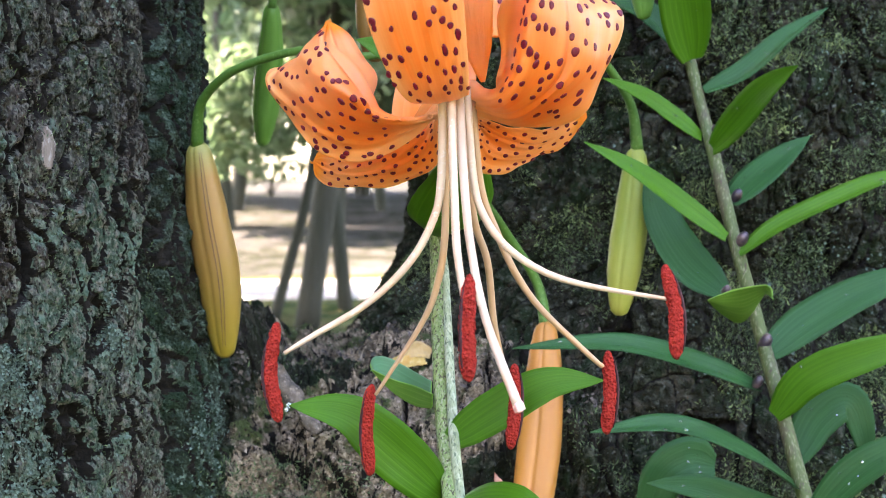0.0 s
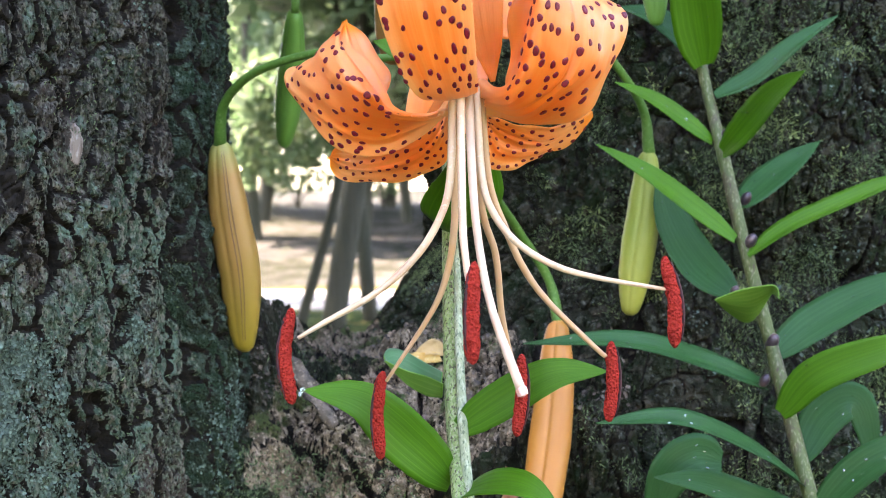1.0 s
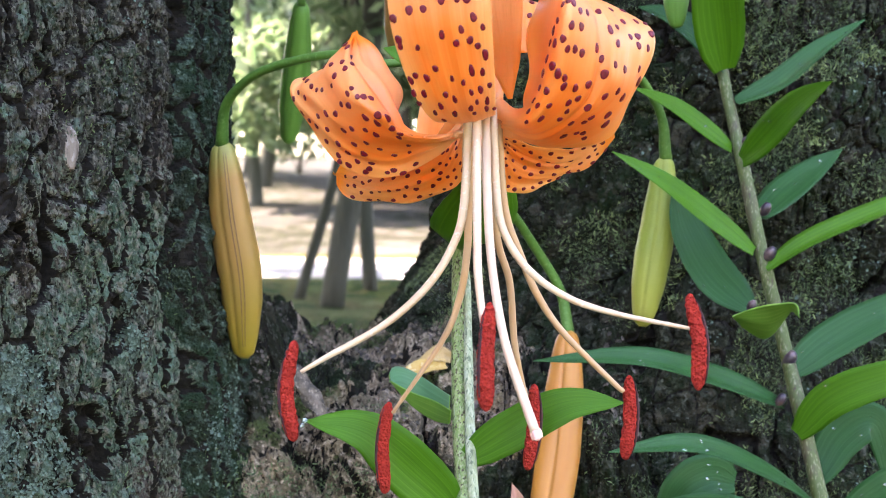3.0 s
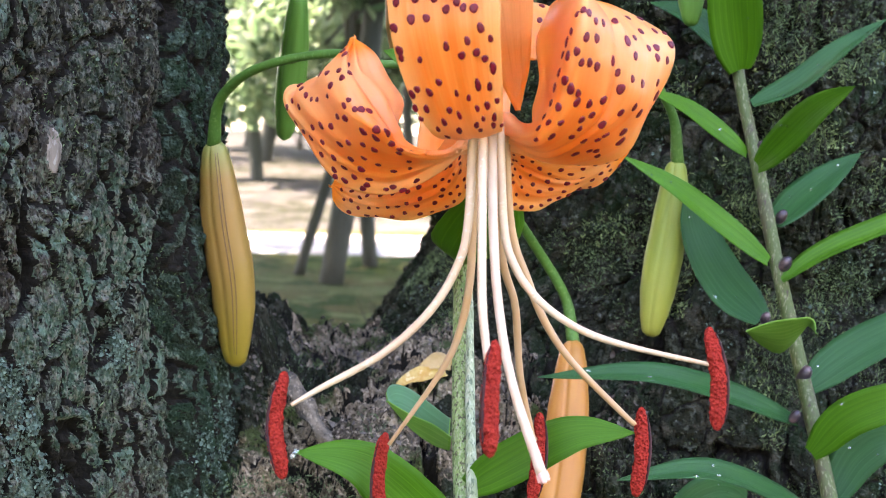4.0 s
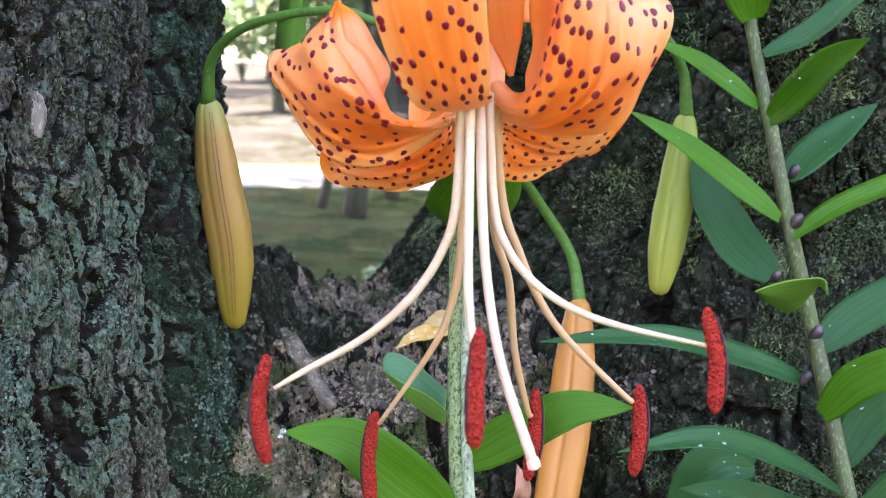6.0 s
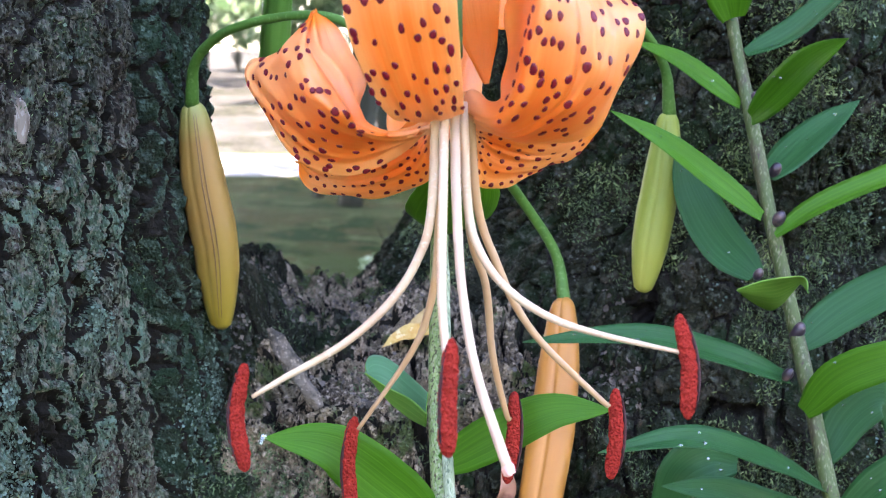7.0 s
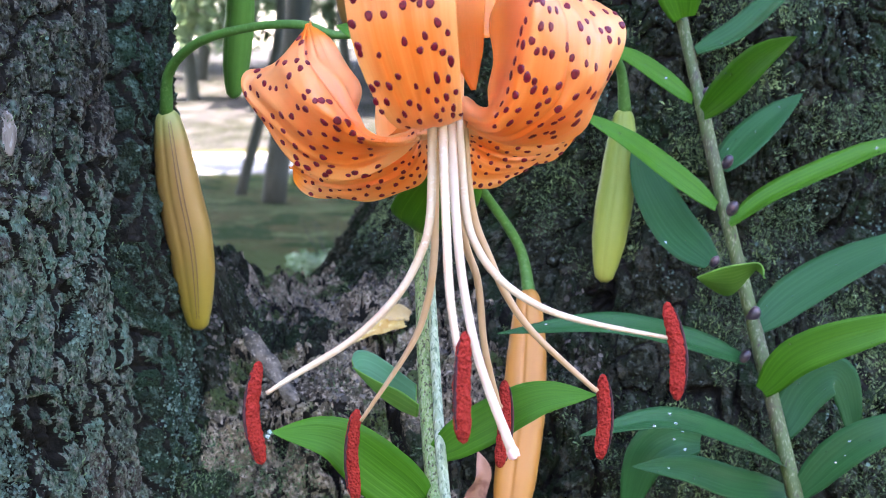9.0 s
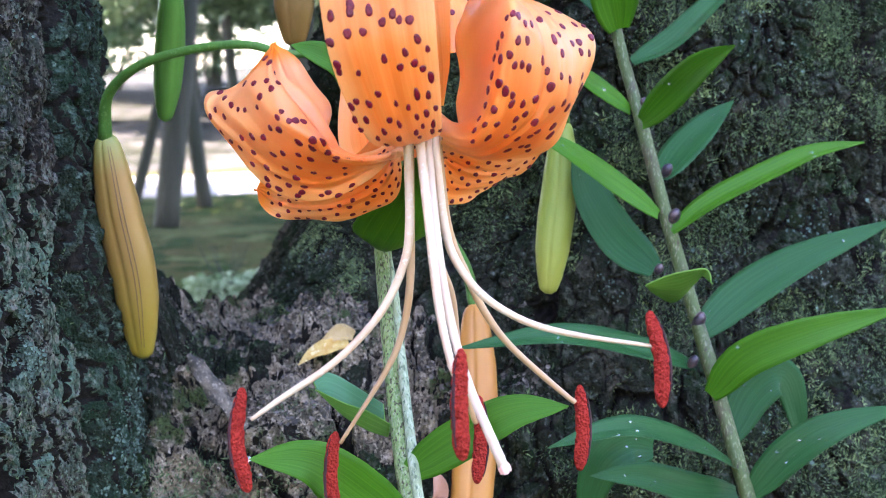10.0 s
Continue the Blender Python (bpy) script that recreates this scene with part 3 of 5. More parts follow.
m6 = near(SV) * (SV[..., 2] > 0.722) * (SV[..., 0] > -0.085) * np.clip(fbm((SV[..., 0] / 0.02 + 3, SV[..., 1] / 0.02), 3) + 0.15, 0, 1)
tufts("bark_chip", SV, m6, 2600, 0.0010, CHIP, tree, "pale beige chips of crumbled bark", 6, True)


# ---- lily parts ----
def blade(name, points, width, mat, parent, label="", hint=(0, -1, 0), fold=0.25, twist=0.0, profile=None, n=28, m=9, thick=0.0005, curl=0.0, wave=0.0, specks=0):
    """A leaf: a spine, a width, and a channelled cross-section turned towards the hint."""
    c = spline(points, n)
    t, side, nor = frames_along(c, hint)
    s = np.linspace(0, 1, n)
    if twist:
        a = np.radians(twist) * s
        side, nor = (np.cos(a)[:, None] * side + np.sin(a)[:, None] * nor, np.cos(a)[:, None] * nor - np.sin(a)[:, None] * side)
    if profile is None:
        w = np.interp(s, [0, 0.06, 0.16, 0.3, 0.45, 0.62, 0.78, 0.9, 0.97, 1.0], [0.42, 0.62, 0.86, 0.99, 1.0, 0.88, 0.62, 0.34, 0.12, 0.03])
    else:
        w = np.interp(s, np.linspace(0, 1, len(profile)), profile)
    u = np.linspace(-1, 1, m)
    half = 0.5 * width * w[:, None]
    drop = fold * half * (np.abs(u)[None, :] ** 1.4) - curl * half * (u[None, :] ** 4)
    rip = wave * width * np.sin(s * 17 + 1.3)[:, None] * (u ** 2)[None, :] * np.sign(u)[None, :]
    top = c[:, None] + side[:, None] * (half * u[None, :])[..., None] + nor[:, None] * (drop + rip)[..., None]
    low = top - nor[:, None] * (thick * (1 - 0.7 * np.abs(u)))[None, :, None]
    uv = np.stack(np.broadcast_arrays((u * 0.5 + 0.5)[None, :], s[:, None]), -1).reshape(-1, 2)
    k = n * m
    f = grid_faces(n, m)
    f = f + [tuple(k + i for i in q[::-1]) for q in f]
    for i in range(n - 1):
        f.append((i * m, (i + 1) * m, k + (i + 1) * m, k + i * m))
        f.append(((i + 1) * m - 1, k + (i + 1) * m - 1, k + (i + 2) * m - 1, (i + 2) * m - 1))
    ob = link_mesh(name, np.concatenate([top.reshape(-1, 3), low.reshape(-1, 3)]), f, mat, parent, label, np.concatenate([uv, uv]))
    rng = np.random.default_rng(int(abs(c[0].sum()) * 1e5) % 99991)
    for k in range(specks):
        i, j = rng.integers(4, n - 4), rng.integers(1, m - 1)
        bm = bmesh.new()
        r = rng.uniform(0.0002, 0.0006)
        bmesh.ops.create_icosphere(bm, subdivisions=1, radius=r, matrix=Matrix.Translation(top[i, j]) @ Matrix.Diagonal((rng.uniform(0.8, 1.6), 1, rng.uniform(0.7, 1.2), 1)))
        part("speck", bm, DROP, ob)
    return ob


def bud(points, width, mat, parent, label, ridges=0.10, turn=0.0, seam=0):
    """A hanging bud: soft ridges and grooves, widest past the middle, blunt at the tip, with fine seams down the face."""
    n, m = 48, 60
    c = spline(points, n)
    t, side, nor = frames_along(c, (0.1, -1, 0))
    s = np.linspace(0, 1, n)
    r = 0.5 * width * np.interp(s, [0, 0.012, 0.04, 0.12, 0.3, 0.55, 0.75, 0.9, 0.965, 0.985, 1.0], [0.24, 0.40, 0.54, 0.70, 0.91, 1.0, 0.92, 0.68, 0.51, 0.43, 0.2])
    a = np.linspace(0, 2 * np.pi, m, endpoint=False)

    def form(x):
        return 1 + ridges * np.cos(3 * (x + turn)) * 0.5 - 0.10 * np.exp(-((np.mod(3 * (x + turn), 2 * np.pi) - np.pi) / 0.25) ** 2)

    v = c[:, None] + (r[:, None] * form(a)[None, :])[..., None] * (np.cos(a)[None, :, None] * side[:, None] + np.sin(a)[None, :, None] * nor[:, None])
    uv = np.stack(np.broadcast_arrays((a / (2 * np.pi))[None, :], s[:, None]), -1).reshape(-1, 2)
    f = grid_faces(n, m, True) + [tuple(range(m))[::-1], tuple(range((n - 1) * m, n * m))]
    ob = link_mesh("bud", v.reshape(-1, 3), f, mat, parent, label, uv)
    for k in range(seam):
        x = np.pi / 2 + 0.02 + 0.17 * k - 0.10 * s[2:-3]
        p = c[2:-3] + (r[2:-3] * form(x) + 0.00003)[:, None] * (np.cos(x)[:, None] * side[2:-3] + np.sin(x)[:, None] * nor[2:-3])
        tube("seam", p[::3], [0.00010, 0.00022, 0.00020, 0.00010], SEAM, ob, "thin brown seam", n=40, sides=6)
    return ob


# ---- the flowering lily ----
lily = tagged(new("tiger_lily"), "tiger lily with spotted orange flower, hanging buds and green leaves", "flower")
lily.location = (0.0, 0.0, 0.0)
tube("stem", [(0.06, 0.05, -0.02), (0.035, 0.0, 0.45), (0.008, 0.036, 0.68), (0.0010, 0.0655, 0.745), (0.0000, 0.0950, 0.800), (0.0, 0.112, 0.87), (0.004, 0.118, 0.95)],
     [0.0042, 0.0036, 0.0026, 0.0024, 0.0023, 0.0022, 0.0018], STEM, lily, "green stem flecked with brown", n=90, wobble=0.05)
tube("ridge", [(0.0120, 0.0290, 0.660), (0.0098, 0.0335, 0.682), (0.0040, 0.0570, 0.735), (0.0026, 0.0700, 0.760), (0.0020, 0.0830, 0.785), (0.0015, 0.0905, 0.797)], [0.0013, 0.0014, 0.0014, 0.0013, 0.0010, 0.0003], DOWN, lily, "silvery downy ridge along the stem", n=70, sides=14, wobble=0.10)

def along(points, n):
    """n points at even lengths of a smooth curve through the given ones."""
    c = spline(points, 400)
    run = np.concatenate([[0], np.cumsum(np.linalg.norm(np.diff(c, axis=0), axis=1))])
    x = np.linspace(0, run[-1], n)
    return np.stack([np.interp(x, run, c[:, k]) for k in range(3)], -1)


def sheet_from_curves(curves, at, n=84, m=65):
    """A petal's face drawn through curves that run from its base to its tip; at: how far across each one lies."""
    rows = np.stack([along(c, n) for c in curves], 1)
    x = np.array(at, float)
    slope = np.stack([np.gradient(rows[:, :, k], x, axis=1) for k in range(3)], -1)
    v = np.linspace(0, 1, m)
    i = np.clip(np.searchsorted(x, v, "right") - 1, 0, len(x) - 2)
    h = (x[i + 1] - x[i])[None, :, None]
    f = ((v - x[i]) / (x[i + 1] - x[i]))[None, :, None]
    a, b = rows[:, i], rows[:, i + 1]
    return (2 * f ** 3 - 3 * f ** 2 + 1) * a + (f ** 3 - 2 * f ** 2 + f) * h * slope[:, i] + (3 * f ** 2 - 2 * f ** 3) * b + (f ** 3 - f ** 2) * h * slope[:, i + 1]


def sheet_from_spine(points, sides, width, shape, cup, facing, n=84, m=65):
    """A petal's face spread on both sides of its midline."""
    c = along(points, n)
    t = unit(np.gradient(c, axis=0))
    side = spline(sides, n)
    side = unit(side - (side * t).sum(1, keepdims=True) * t)
    out = np.cross(t, side)
    if (out[n // 3] * np.array(facing)).sum() < 0:
        out = -out
    s = np.linspace(0, 1, n)
    w = np.interp(s, np.linspace(0, 1, 90), np.convolve(np.pad(np.interp(np.linspace(0, 1, 90), np.linspace(0, 1, len(shape)), shape), 4, "edge"), np.ones(9) / 9, "valid"))
    w = w * np.clip((1.004 - s) / 0.06, 0, 1) ** 0.5
    u = np.linspace(-1, 1, m)
    half = 0.5 * width * w[:, None]
    return c[:, None] + side[:, None] * (half * u[None, :])[..., None] - out[:, None] * (cup * half * u[None, :] ** 2)[..., None]


def face_normals(top, facing):
    sn = unit(np.cross(np.gradient(top, axis=0), np.gradient(top, axis=1)))
    n, m = top.shape[:2]
    return -sn if (sn[n // 3, m // 2] * np.array(facing)).sum() < 0 else sn


def pleated(top, facing, seed, depth=0.00042, groove=None, fade=1.0):
    """Lengthwise pleats and veins of a petal, a groove along its midrib, and a gently waving margin."""
    n, m = top.shape[:2]
    s, v = np.linspace(0, 1, n)[:, None], np.linspace(0, 1, m)[None, :]
    full = np.clip(np.sin(np.pi * np.clip(s, 0.02, 0.98)), 0, 1) ** 0.5 * np.clip((fade - s) / 0.15 + 0.15, 0.15, 1)
    bend = depth * (0.6 - 1.9 * np.abs(value_noise(v * 7 + seed + 0.5 * s, s * 1.3 + 3)) + 0.5 * value_noise(v * 15 + seed * 2, s * 2.0 + 8) - 0.35 * np.abs(value_noise(v * 24 + seed * 3, s * 2.0 + 5))) * full
    if groove:
        mid, wide, deep = groove
        bend = bend - deep * np.exp(-((v - mid) / wide) ** 2) * full + 0.45 * deep * (np.exp(-((v - mid - 2 * wide) / wide) ** 2) + np.exp(-((v - mid + 2 * wide) / wide) ** 2)) * full
    bend = bend + 0.0007 * (np.abs(2 * v - 1) ** 5) * np.sin(s * 19 + seed + 3 * v) * full
    return top + face_normals(top, facing) * bend[..., None]


def petal(top, facing, spots, seed, count=0, across=(0.06, 0.94), first=0.08, last=0.9, scale=1.0):
    """A petal with its raised spots: those at the given places (across, along), then a scatter of more."""
    n, m = top.shape[:2]
    top = np.asarray(top)
    sn = face_normals(top, facing)
    u = np.linspace(-1, 1, m)
    low = top - sn * (0.0008 * (1 - 0.7 * u ** 4))[None, :, None]
    k = n * m
    f = grid_faces(n, m)
    f = f + [tuple(k + i for i in g[::-1]) for g in f]
    for i in range(n - 1):
        f.append((i * m, (i + 1) * m, k + (i + 1) * m, k + i * m))
        f.append(((i + 1) * m - 1, k + (i + 1) * m - 1, k + (i + 2) * m - 1, (i + 2) * m - 1))
    uv = np.stack(np.broadcast_arrays((u * 0.5 + 0.5)[None, :], np.linspace(0, 1, n)[:, None]), -1).reshape(-1, 2)
    ob = link_mesh("tepal", np.concatenate([top.reshape(-1, 3), low.reshape(-1, 3)]), f, TEPAL, lily, "orange recurved petal with maroon spots", np.concatenate([uv, uv]))
    rng = np.random.default_rng(seed)
    ts = unit(np.gradient(top, axis=0))
    tries = [(v, s, True) for v, s in spots] + [(rng.uniform(*across), rng.uniform(first, last), False) for _ in range(4000 if count else 0)]
    placed, verts, faces = [], [], []
    for v, s, given in tries:
        if not given and len(placed) >= len(spots) + count:
            break
        i, j = s * (n - 1), v * (m - 1)
        i0, j0 = min(int(i), n - 2), min(int(j), m - 2)
        fi, fj = i - i0, j - j0

        def at(g):
            return g[i0, j0] * (1 - fi) * (1 - fj) + g[i0 + 1, j0] * fi * (1 - fj) + g[i0, j0 + 1] * (1 - fi) * fj + g[i0 + 1, j0 + 1] * fi * fj

        p, nn = at(top), unit(at(sn))
        grow = min(1.0, max(0.0, (s - 0.07) * 3.6))
        if not given and any(np.linalg.norm(p - o) < scale * (0.0015 + 0.0022 * grow) for o in placed):
            continue
        placed.append(p)
        size = scale * (0.00034 + 0.00044 * grow) * rng.uniform(0.82, 1.15)
        al = unit(at(ts) - (at(ts) * nn).sum() * nn)
        ac = np.cross(nn, al)
        long = rng.uniform(1.2, 1.5) if grow > 0.6 else rng.uniform(1.3, 2.3)
        b0 = len(verts)
        for ring, lift in ((1.0, -0.00010), (0.86, 0.00016), (0.55, 0.00026), (0.2, 0.00020)):
            for th in np.linspace(0, 2 * np.pi, 14, endpoint=False):
                wob = 1 + 0.09 * math.sin(2 * th + b0) + 0.06 * math.sin(3 * th + b0)
                verts.append(p + ring * wob * size * (math.cos(th) * long * al + math.sin(th) * ac) + lift * nn)
        for rr in range(3):
            for th in range(14):
                faces.append((b0 + rr * 14 + th, b0 + rr * 14 + (th + 1) % 14, b0 + rr * 14 + 14 + (th + 1) % 14, b0 + rr * 14 + 14 + th))
        faces.append(tuple(range(b0 + 42, b0 + 56)))
    tagged(link_mesh("spotting", verts, faces, SPOT, ob, "dark maroon raised spots"), kind="stuff")
    return ob


def folded_leaf(top, facing, parent, inside, label):
    """A thin leaf from a drawn sheet, pale outside, with another green inside."""
    n, m = top.shape[:2]
    k, f = n * m, grid_faces(n, m)
    back = top - face_normals(top, facing) * 0.0004
    edge = [i * m for i in range(n)] + [(n - 1) * m + j for j in range(1, m)] + [i * m + m - 1 for i in range(n - 2, -1, -1)] + list(range(m - 2, 0, -1))
    uv = np.stack(np.broadcast_arrays(np.linspace(0, 1, m)[None, :], np.linspace(0, 1, n)[:, None]), -1).reshape(-1, 2)
    ob = link_mesh("leaf", np.concatenate([top.reshape(-1, 3), back.reshape(-1, 3)]), f + [tuple(k + i for i in g[::-1]) for g in f] + [(a, b, k + b, k + a) for a, b in zip(edge, edge[1:] + edge[:1])],
                   LEAF_PALE, parent, label, np.concatenate([uv, uv]))
    ob.data.materials.append(inside)
    ob.data.polygons.foreach_set("material_index", [0] * len(f) + [1] * len(f) + [0] * len(edge))
    return ob


# the petal that hangs in front, curled right over so that its tip comes down behind
F_TOP = pleated(sheet_from_spine([(0.0015, 0.026, 0.834), (0.0002, 0.015, 0.8296), (-0.0020, 0.0065, 0.8316), (-0.0055, 0.0008, 0.8425), (-0.0076, -0.0010, 0.853), (-0.0079, 0.002, 0.8655), (-0.005, 0.013, 0.879), (0.001, 0.030, 0.882), (0.0052, 0.0415, 0.866), (0.0080, 0.0440, 0.850), (0.0103, 0.0440, 0.8362)],
    [(1, -0.18, 0.16), (1, -0.18, 0.16), (1, 0, 0.1), (1, 0.05, 0.0)], 0.0226, [0.30, 0.50, 0.78, 0.96, 1.0, 0.99, 0.95, 0.88, 0.76, 0.62, 0.42, 0.16], 0.14, (0, -1, 0)), (0, -1, 0), 11, 0.00022, (0.5, 0.06, 0.0005), 0.6)
# the broad one beside it, cupped, with a plain inner flank
R_TOP = pleated(sheet_from_curves([
    [(0.0043, 0.0250, 0.8320), (0.0063, 0.0260, 0.8353), (0.0090, 0.0290, 0.8345), (0.0114, 0.0330, 0.8328), (0.0133, 0.0390, 0.8332), (0.0139, 0.0410, 0.8359), (0.0140, 0.0430, 0.8402), (0.0138, 0.0440, 0.8461), (0.0140, 0.0430, 0.8512), (0.0149, 0.0410, 0.8561), (0.0163, 0.0400, 0.8598), (0.0194, 0.0400, 0.8616)],
    [(0.0070, 0.0220, 0.8303), (0.0105, 0.0130, 0.8304), (0.0127, 0.0100, 0.8326), (0.0143, 0.0085, 0.8353), (0.0152, 0.0080, 0.8385), (0.0161, 0.0075, 0.8433), (0.0171, 0.0070, 0.8476), (0.0177, 0.0070, 0.8518), (0.0185, 0.0100, 0.8556), (0.0197, 0.0180, 0.8588), (0.0179, 0.0360, 0.8601)],
    [(0.0073, 0.0230, 0.8294), (0.0142, 0.0160, 0.8273), (0.0208, 0.0130, 0.8309), (0.0248, 0.0110, 0.8354), (0.0262, 0.0100, 0.8403), (0.0268, 0.0095, 0.8456), (0.0267, 0.0105, 0.8510), (0.0258, 0.0140, 0.8554), (0.0233, 0.0220, 0.8591), (0.0185, 0.0370, 0.8604)],
    [(0.0076, 0.0270, 0.8281), (0.0169, 0.0240, 0.8251), (0.0252, 0.0160, 0.8299), (0.0302, 0.0155, 0.8337), (0.0333, 0.0145, 0.8381), (0.0339, 0.0145, 0.8431), (0.0343, 0.0165, 0.8480), (0.0328, 0.0210, 0.8531), (0.0290, 0.0280, 0.8578), (0.0191, 0.0380, 0.8607)],
    [(0.0080, 0.0310, 0.8271), (0.0120, 0.0300, 0.8259), (0.0186, 0.0290, 0.8240), (0.0236, 0.0280, 0.8242), (0.0287, 0.0270, 0.8253), (0.0337, 0.0260, 0.8282), (0.0375, 0.0250, 0.8346), (0.0400, 0.0240, 0.8403), (0.0415, 0.0240, 0.8460), (0.0416, 0.0250, 0.8505), (0.0397, 0.0280, 0.8540), (0.0352, 0.0320, 0.8576), (0.0285, 0.0360, 0.8600), (0.0198, 0.0390, 0.8610)],
], (0.0, 0.22, 0.5, 0.76, 1.0)), (0.3, -1, 0), 12, 0.00040, (0.55, 0.03, 0.0008))
# its opposite, folded along the midrib
A_TOP = pleated(sheet_from_curves([
    [(-0.0012, 0.0300, 0.8278), (-0.0073, 0.0280, 0.8221), (-0.0146, 0.0290, 0.8177), (-0.0220, 0.0310, 0.8166), (-0.0283, 0.0340, 0.8188), (-0.0340, 0.0370, 0.8238), (-0.0402, 0.0440, 0.8304), (-0.0434, 0.0500, 0.8364), (-0.0425, 0.0550, 0.8405), (-0.0370, 0.0560, 0.8417), (-0.0318, 0.0500, 0.8465), (-0.0273, 0.0440, 0.8513)],
    [(-0.0005, 0.0270, 0.8275), (-0.0086, 0.0250, 0.8241), (-0.0168, 0.0280, 0.8218), (-0.0233, 0.0275, 0.8229), (-0.0298, 0.0300, 0.8264), (-0.0347, 0.0340, 0.8309), (-0.0396, 0.0430, 0.8354), (-0.0412, 0.0470, 0.8380), (-0.0392, 0.0490, 0.8405), (-0.0336, 0.0440, 0.8434), (-0.0273, 0.0440, 0.8513)],
    [(-0.0002, 0.0250, 0.8274), (-0.0084, 0.0210, 0.8261), (-0.0171, 0.0200, 0.8279), (-0.0200, 0.0180, 0.8308), (-0.0249, 0.0200, 0.8352), (-0.0275, 0.0235, 0.8394), (-0.0294, 0.0290, 0.8436), (-0.0291, 0.0350, 0.8469), (-0.0273, 0.0438, 0.8513)],
    [(0.0001, 0.0240, 0.8272), (-0.0096, 0.0220, 0.8265), (-0.0148, 0.0220, 0.8282), (-0.0168, 0.0225, 0.8315), (-0.0200, 0.0250, 0.8372), (-0.0227, 0.0280, 0.8403), (-0.0258, 0.0320, 0.8433), (-0.0269, 0.0370, 0.8476), (-0.0273, 0.0437, 0.8513)],
    [(-0.0026, 0.0240, 0.8272), (-0.0074, 0.0240, 0.8261), (-0.0115, 0.0250, 0.8262), (-0.0151, 0.0280, 0.8283), (-0.0159, 0.0320, 0.8319), (-0.0160, 0.0360, 0.8367), (-0.0178, 0.0400, 0.8417), (-0.0210, 0.0420, 0.8461), (-0.0241, 0.0430, 0.8494), (-0.0269, 0.0435, 0.8512)],
], (0.0, 0.25, 0.54, 0.70, 1.0)), (-0.5, -1, -0.1), 13, 0.00075, (0.68, 0.03, 0.0013))
# the two lower ones
B_TOP = pleated(sheet_from_curves([
    [(-0.0015, 0.0330, 0.8311), (-0.0045, 0.0360, 0.8281), (-0.0087, 0.0400, 0.8263), (-0.0144, 0.0450, 0.8240), (-0.0202, 0.0500, 0.8224), (-0.0250, 0.0550, 0.8217), (-0.0289, 0.0580, 0.8209), (-0.0314, 0.0600, 0.8195), (-0.0325, 0.0610, 0.8177)],
    [(-0.0010, 0.0325, 0.8300), (-0.0040, 0.0340, 0.8225), (-0.0080, 0.0370, 0.8185), (-0.0150, 0.0400, 0.8155), (-0.0215, 0.0450, 0.8145), (-0.0280, 0.0520, 0.8155), (-0.0327, 0.0605, 0.8176)],
    [(0.0000, 0.0340, 0.8291), (-0.0002, 0.0360, 0.8212), (-0.0013, 0.0380, 0.8162), (-0.0045, 0.0400, 0.8133), (-0.0109, 0.0430, 0.8113), (-0.0192, 0.0470, 0.8105), (-0.0271, 0.0520, 0.8109), (-0.0318, 0.0570, 0.8138), (-0.0326, 0.0600, 0.8174)],
], (0.0, 0.5, 1.0)), (-0.2, -0.75, -0.6), 14, 0.00035, (0.5, 0.04, 0.0005))
L_TOP = pleated(sheet_from_curves([
    [(0.0075, 0.0300, 0.8279), (0.0121, 0.0340, 0.8261), (0.0189, 0.0360, 0.8244), (0.0254, 0.0370, 0.8247), (0.0309, 0.0380, 0.8261), (0.0355, 0.0420, 0.8285)],
    [(0.0072, 0.0310, 0.8269), (0.0115, 0.0360, 0.8228), (0.0178, 0.0400, 0.8201), (0.0234, 0.0420, 0.8199), (0.0288, 0.0410, 0.8227), (0.0358, 0.0440, 0.8281)],
    [(0.0066, 0.0320, 0.8257), (0.0082, 0.0350, 0.8183), (0.0095, 0.0380, 0.8140), (0.0136, 0.0420, 0.8137), (0.0180, 0.0450, 0.8152), (0.0218, 0.0470, 0.8163), (0.0242, 0.0480, 0.8180), (0.0288, 0.0470, 0.8198), (0.0330, 0.0460, 0.8230), (0.0362, 0.0460, 0.8275)],
], (0.0, 0.5, 1.0)), (0.2, -0.6, -0.8), 15, 0.00035, (0.42, 0.04, 0.0006))
# the one at the back, curled over so that its edge shows between the others
K_TOP = pleated(sheet_from_spine([(0.002, 0.038, 0.834), (0.000, 0.050, 0.824), (-0.002, 0.062, 0.824), (-0.001, 0.074, 0.834), (0.002, 0.078, 0.848), (0.009, 0.070, 0.862), (0.0140, 0.060, 0.860), (0.0140, 0.0530, 0.8485)],
    [(1, 0, 0)] * 3, 0.022, [0.4, 0.7, 0.9, 1.0, 0.95, 0.9, 0.8, 0.7, 0.45], 0.25, (0, 1, 0.2)), (0, 1, 0.2), 16, 0.0003)
F_SPOTS_LOW = [(0.16, 0.125), (0.98, 0.127), (0.86, 0.136), (0.67, 0.136), (0.39, 0.142), (0.12, 0.148), (0.64, 0.148), (0.88, 0.151), (0.74, 0.156), (0.25, 0.161), (0.46, 0.168), (0, 0.171), (0.69, 0.174), (0.81, 0.174), (0.93, 0.176), (0.37, 0.179), (0.11, 0.185), (0, 0.189), (0.62, 0.192), (0.86, 0.2), (0.5, 0.201), (0.74, 0.207), (0.03, 0.209), (0.22, 0.209), (0.35, 0.221), (0.91, 0.225), (0.84, 0.241), (0.63, 0.252), (0.77, 0.252), (0.23, 0.255), (0.05, 0.261), (0.5, 0.267), (0.91, 0.267), (0.7, 0.27), (0.83, 0.285), (0.03, 0.301)]
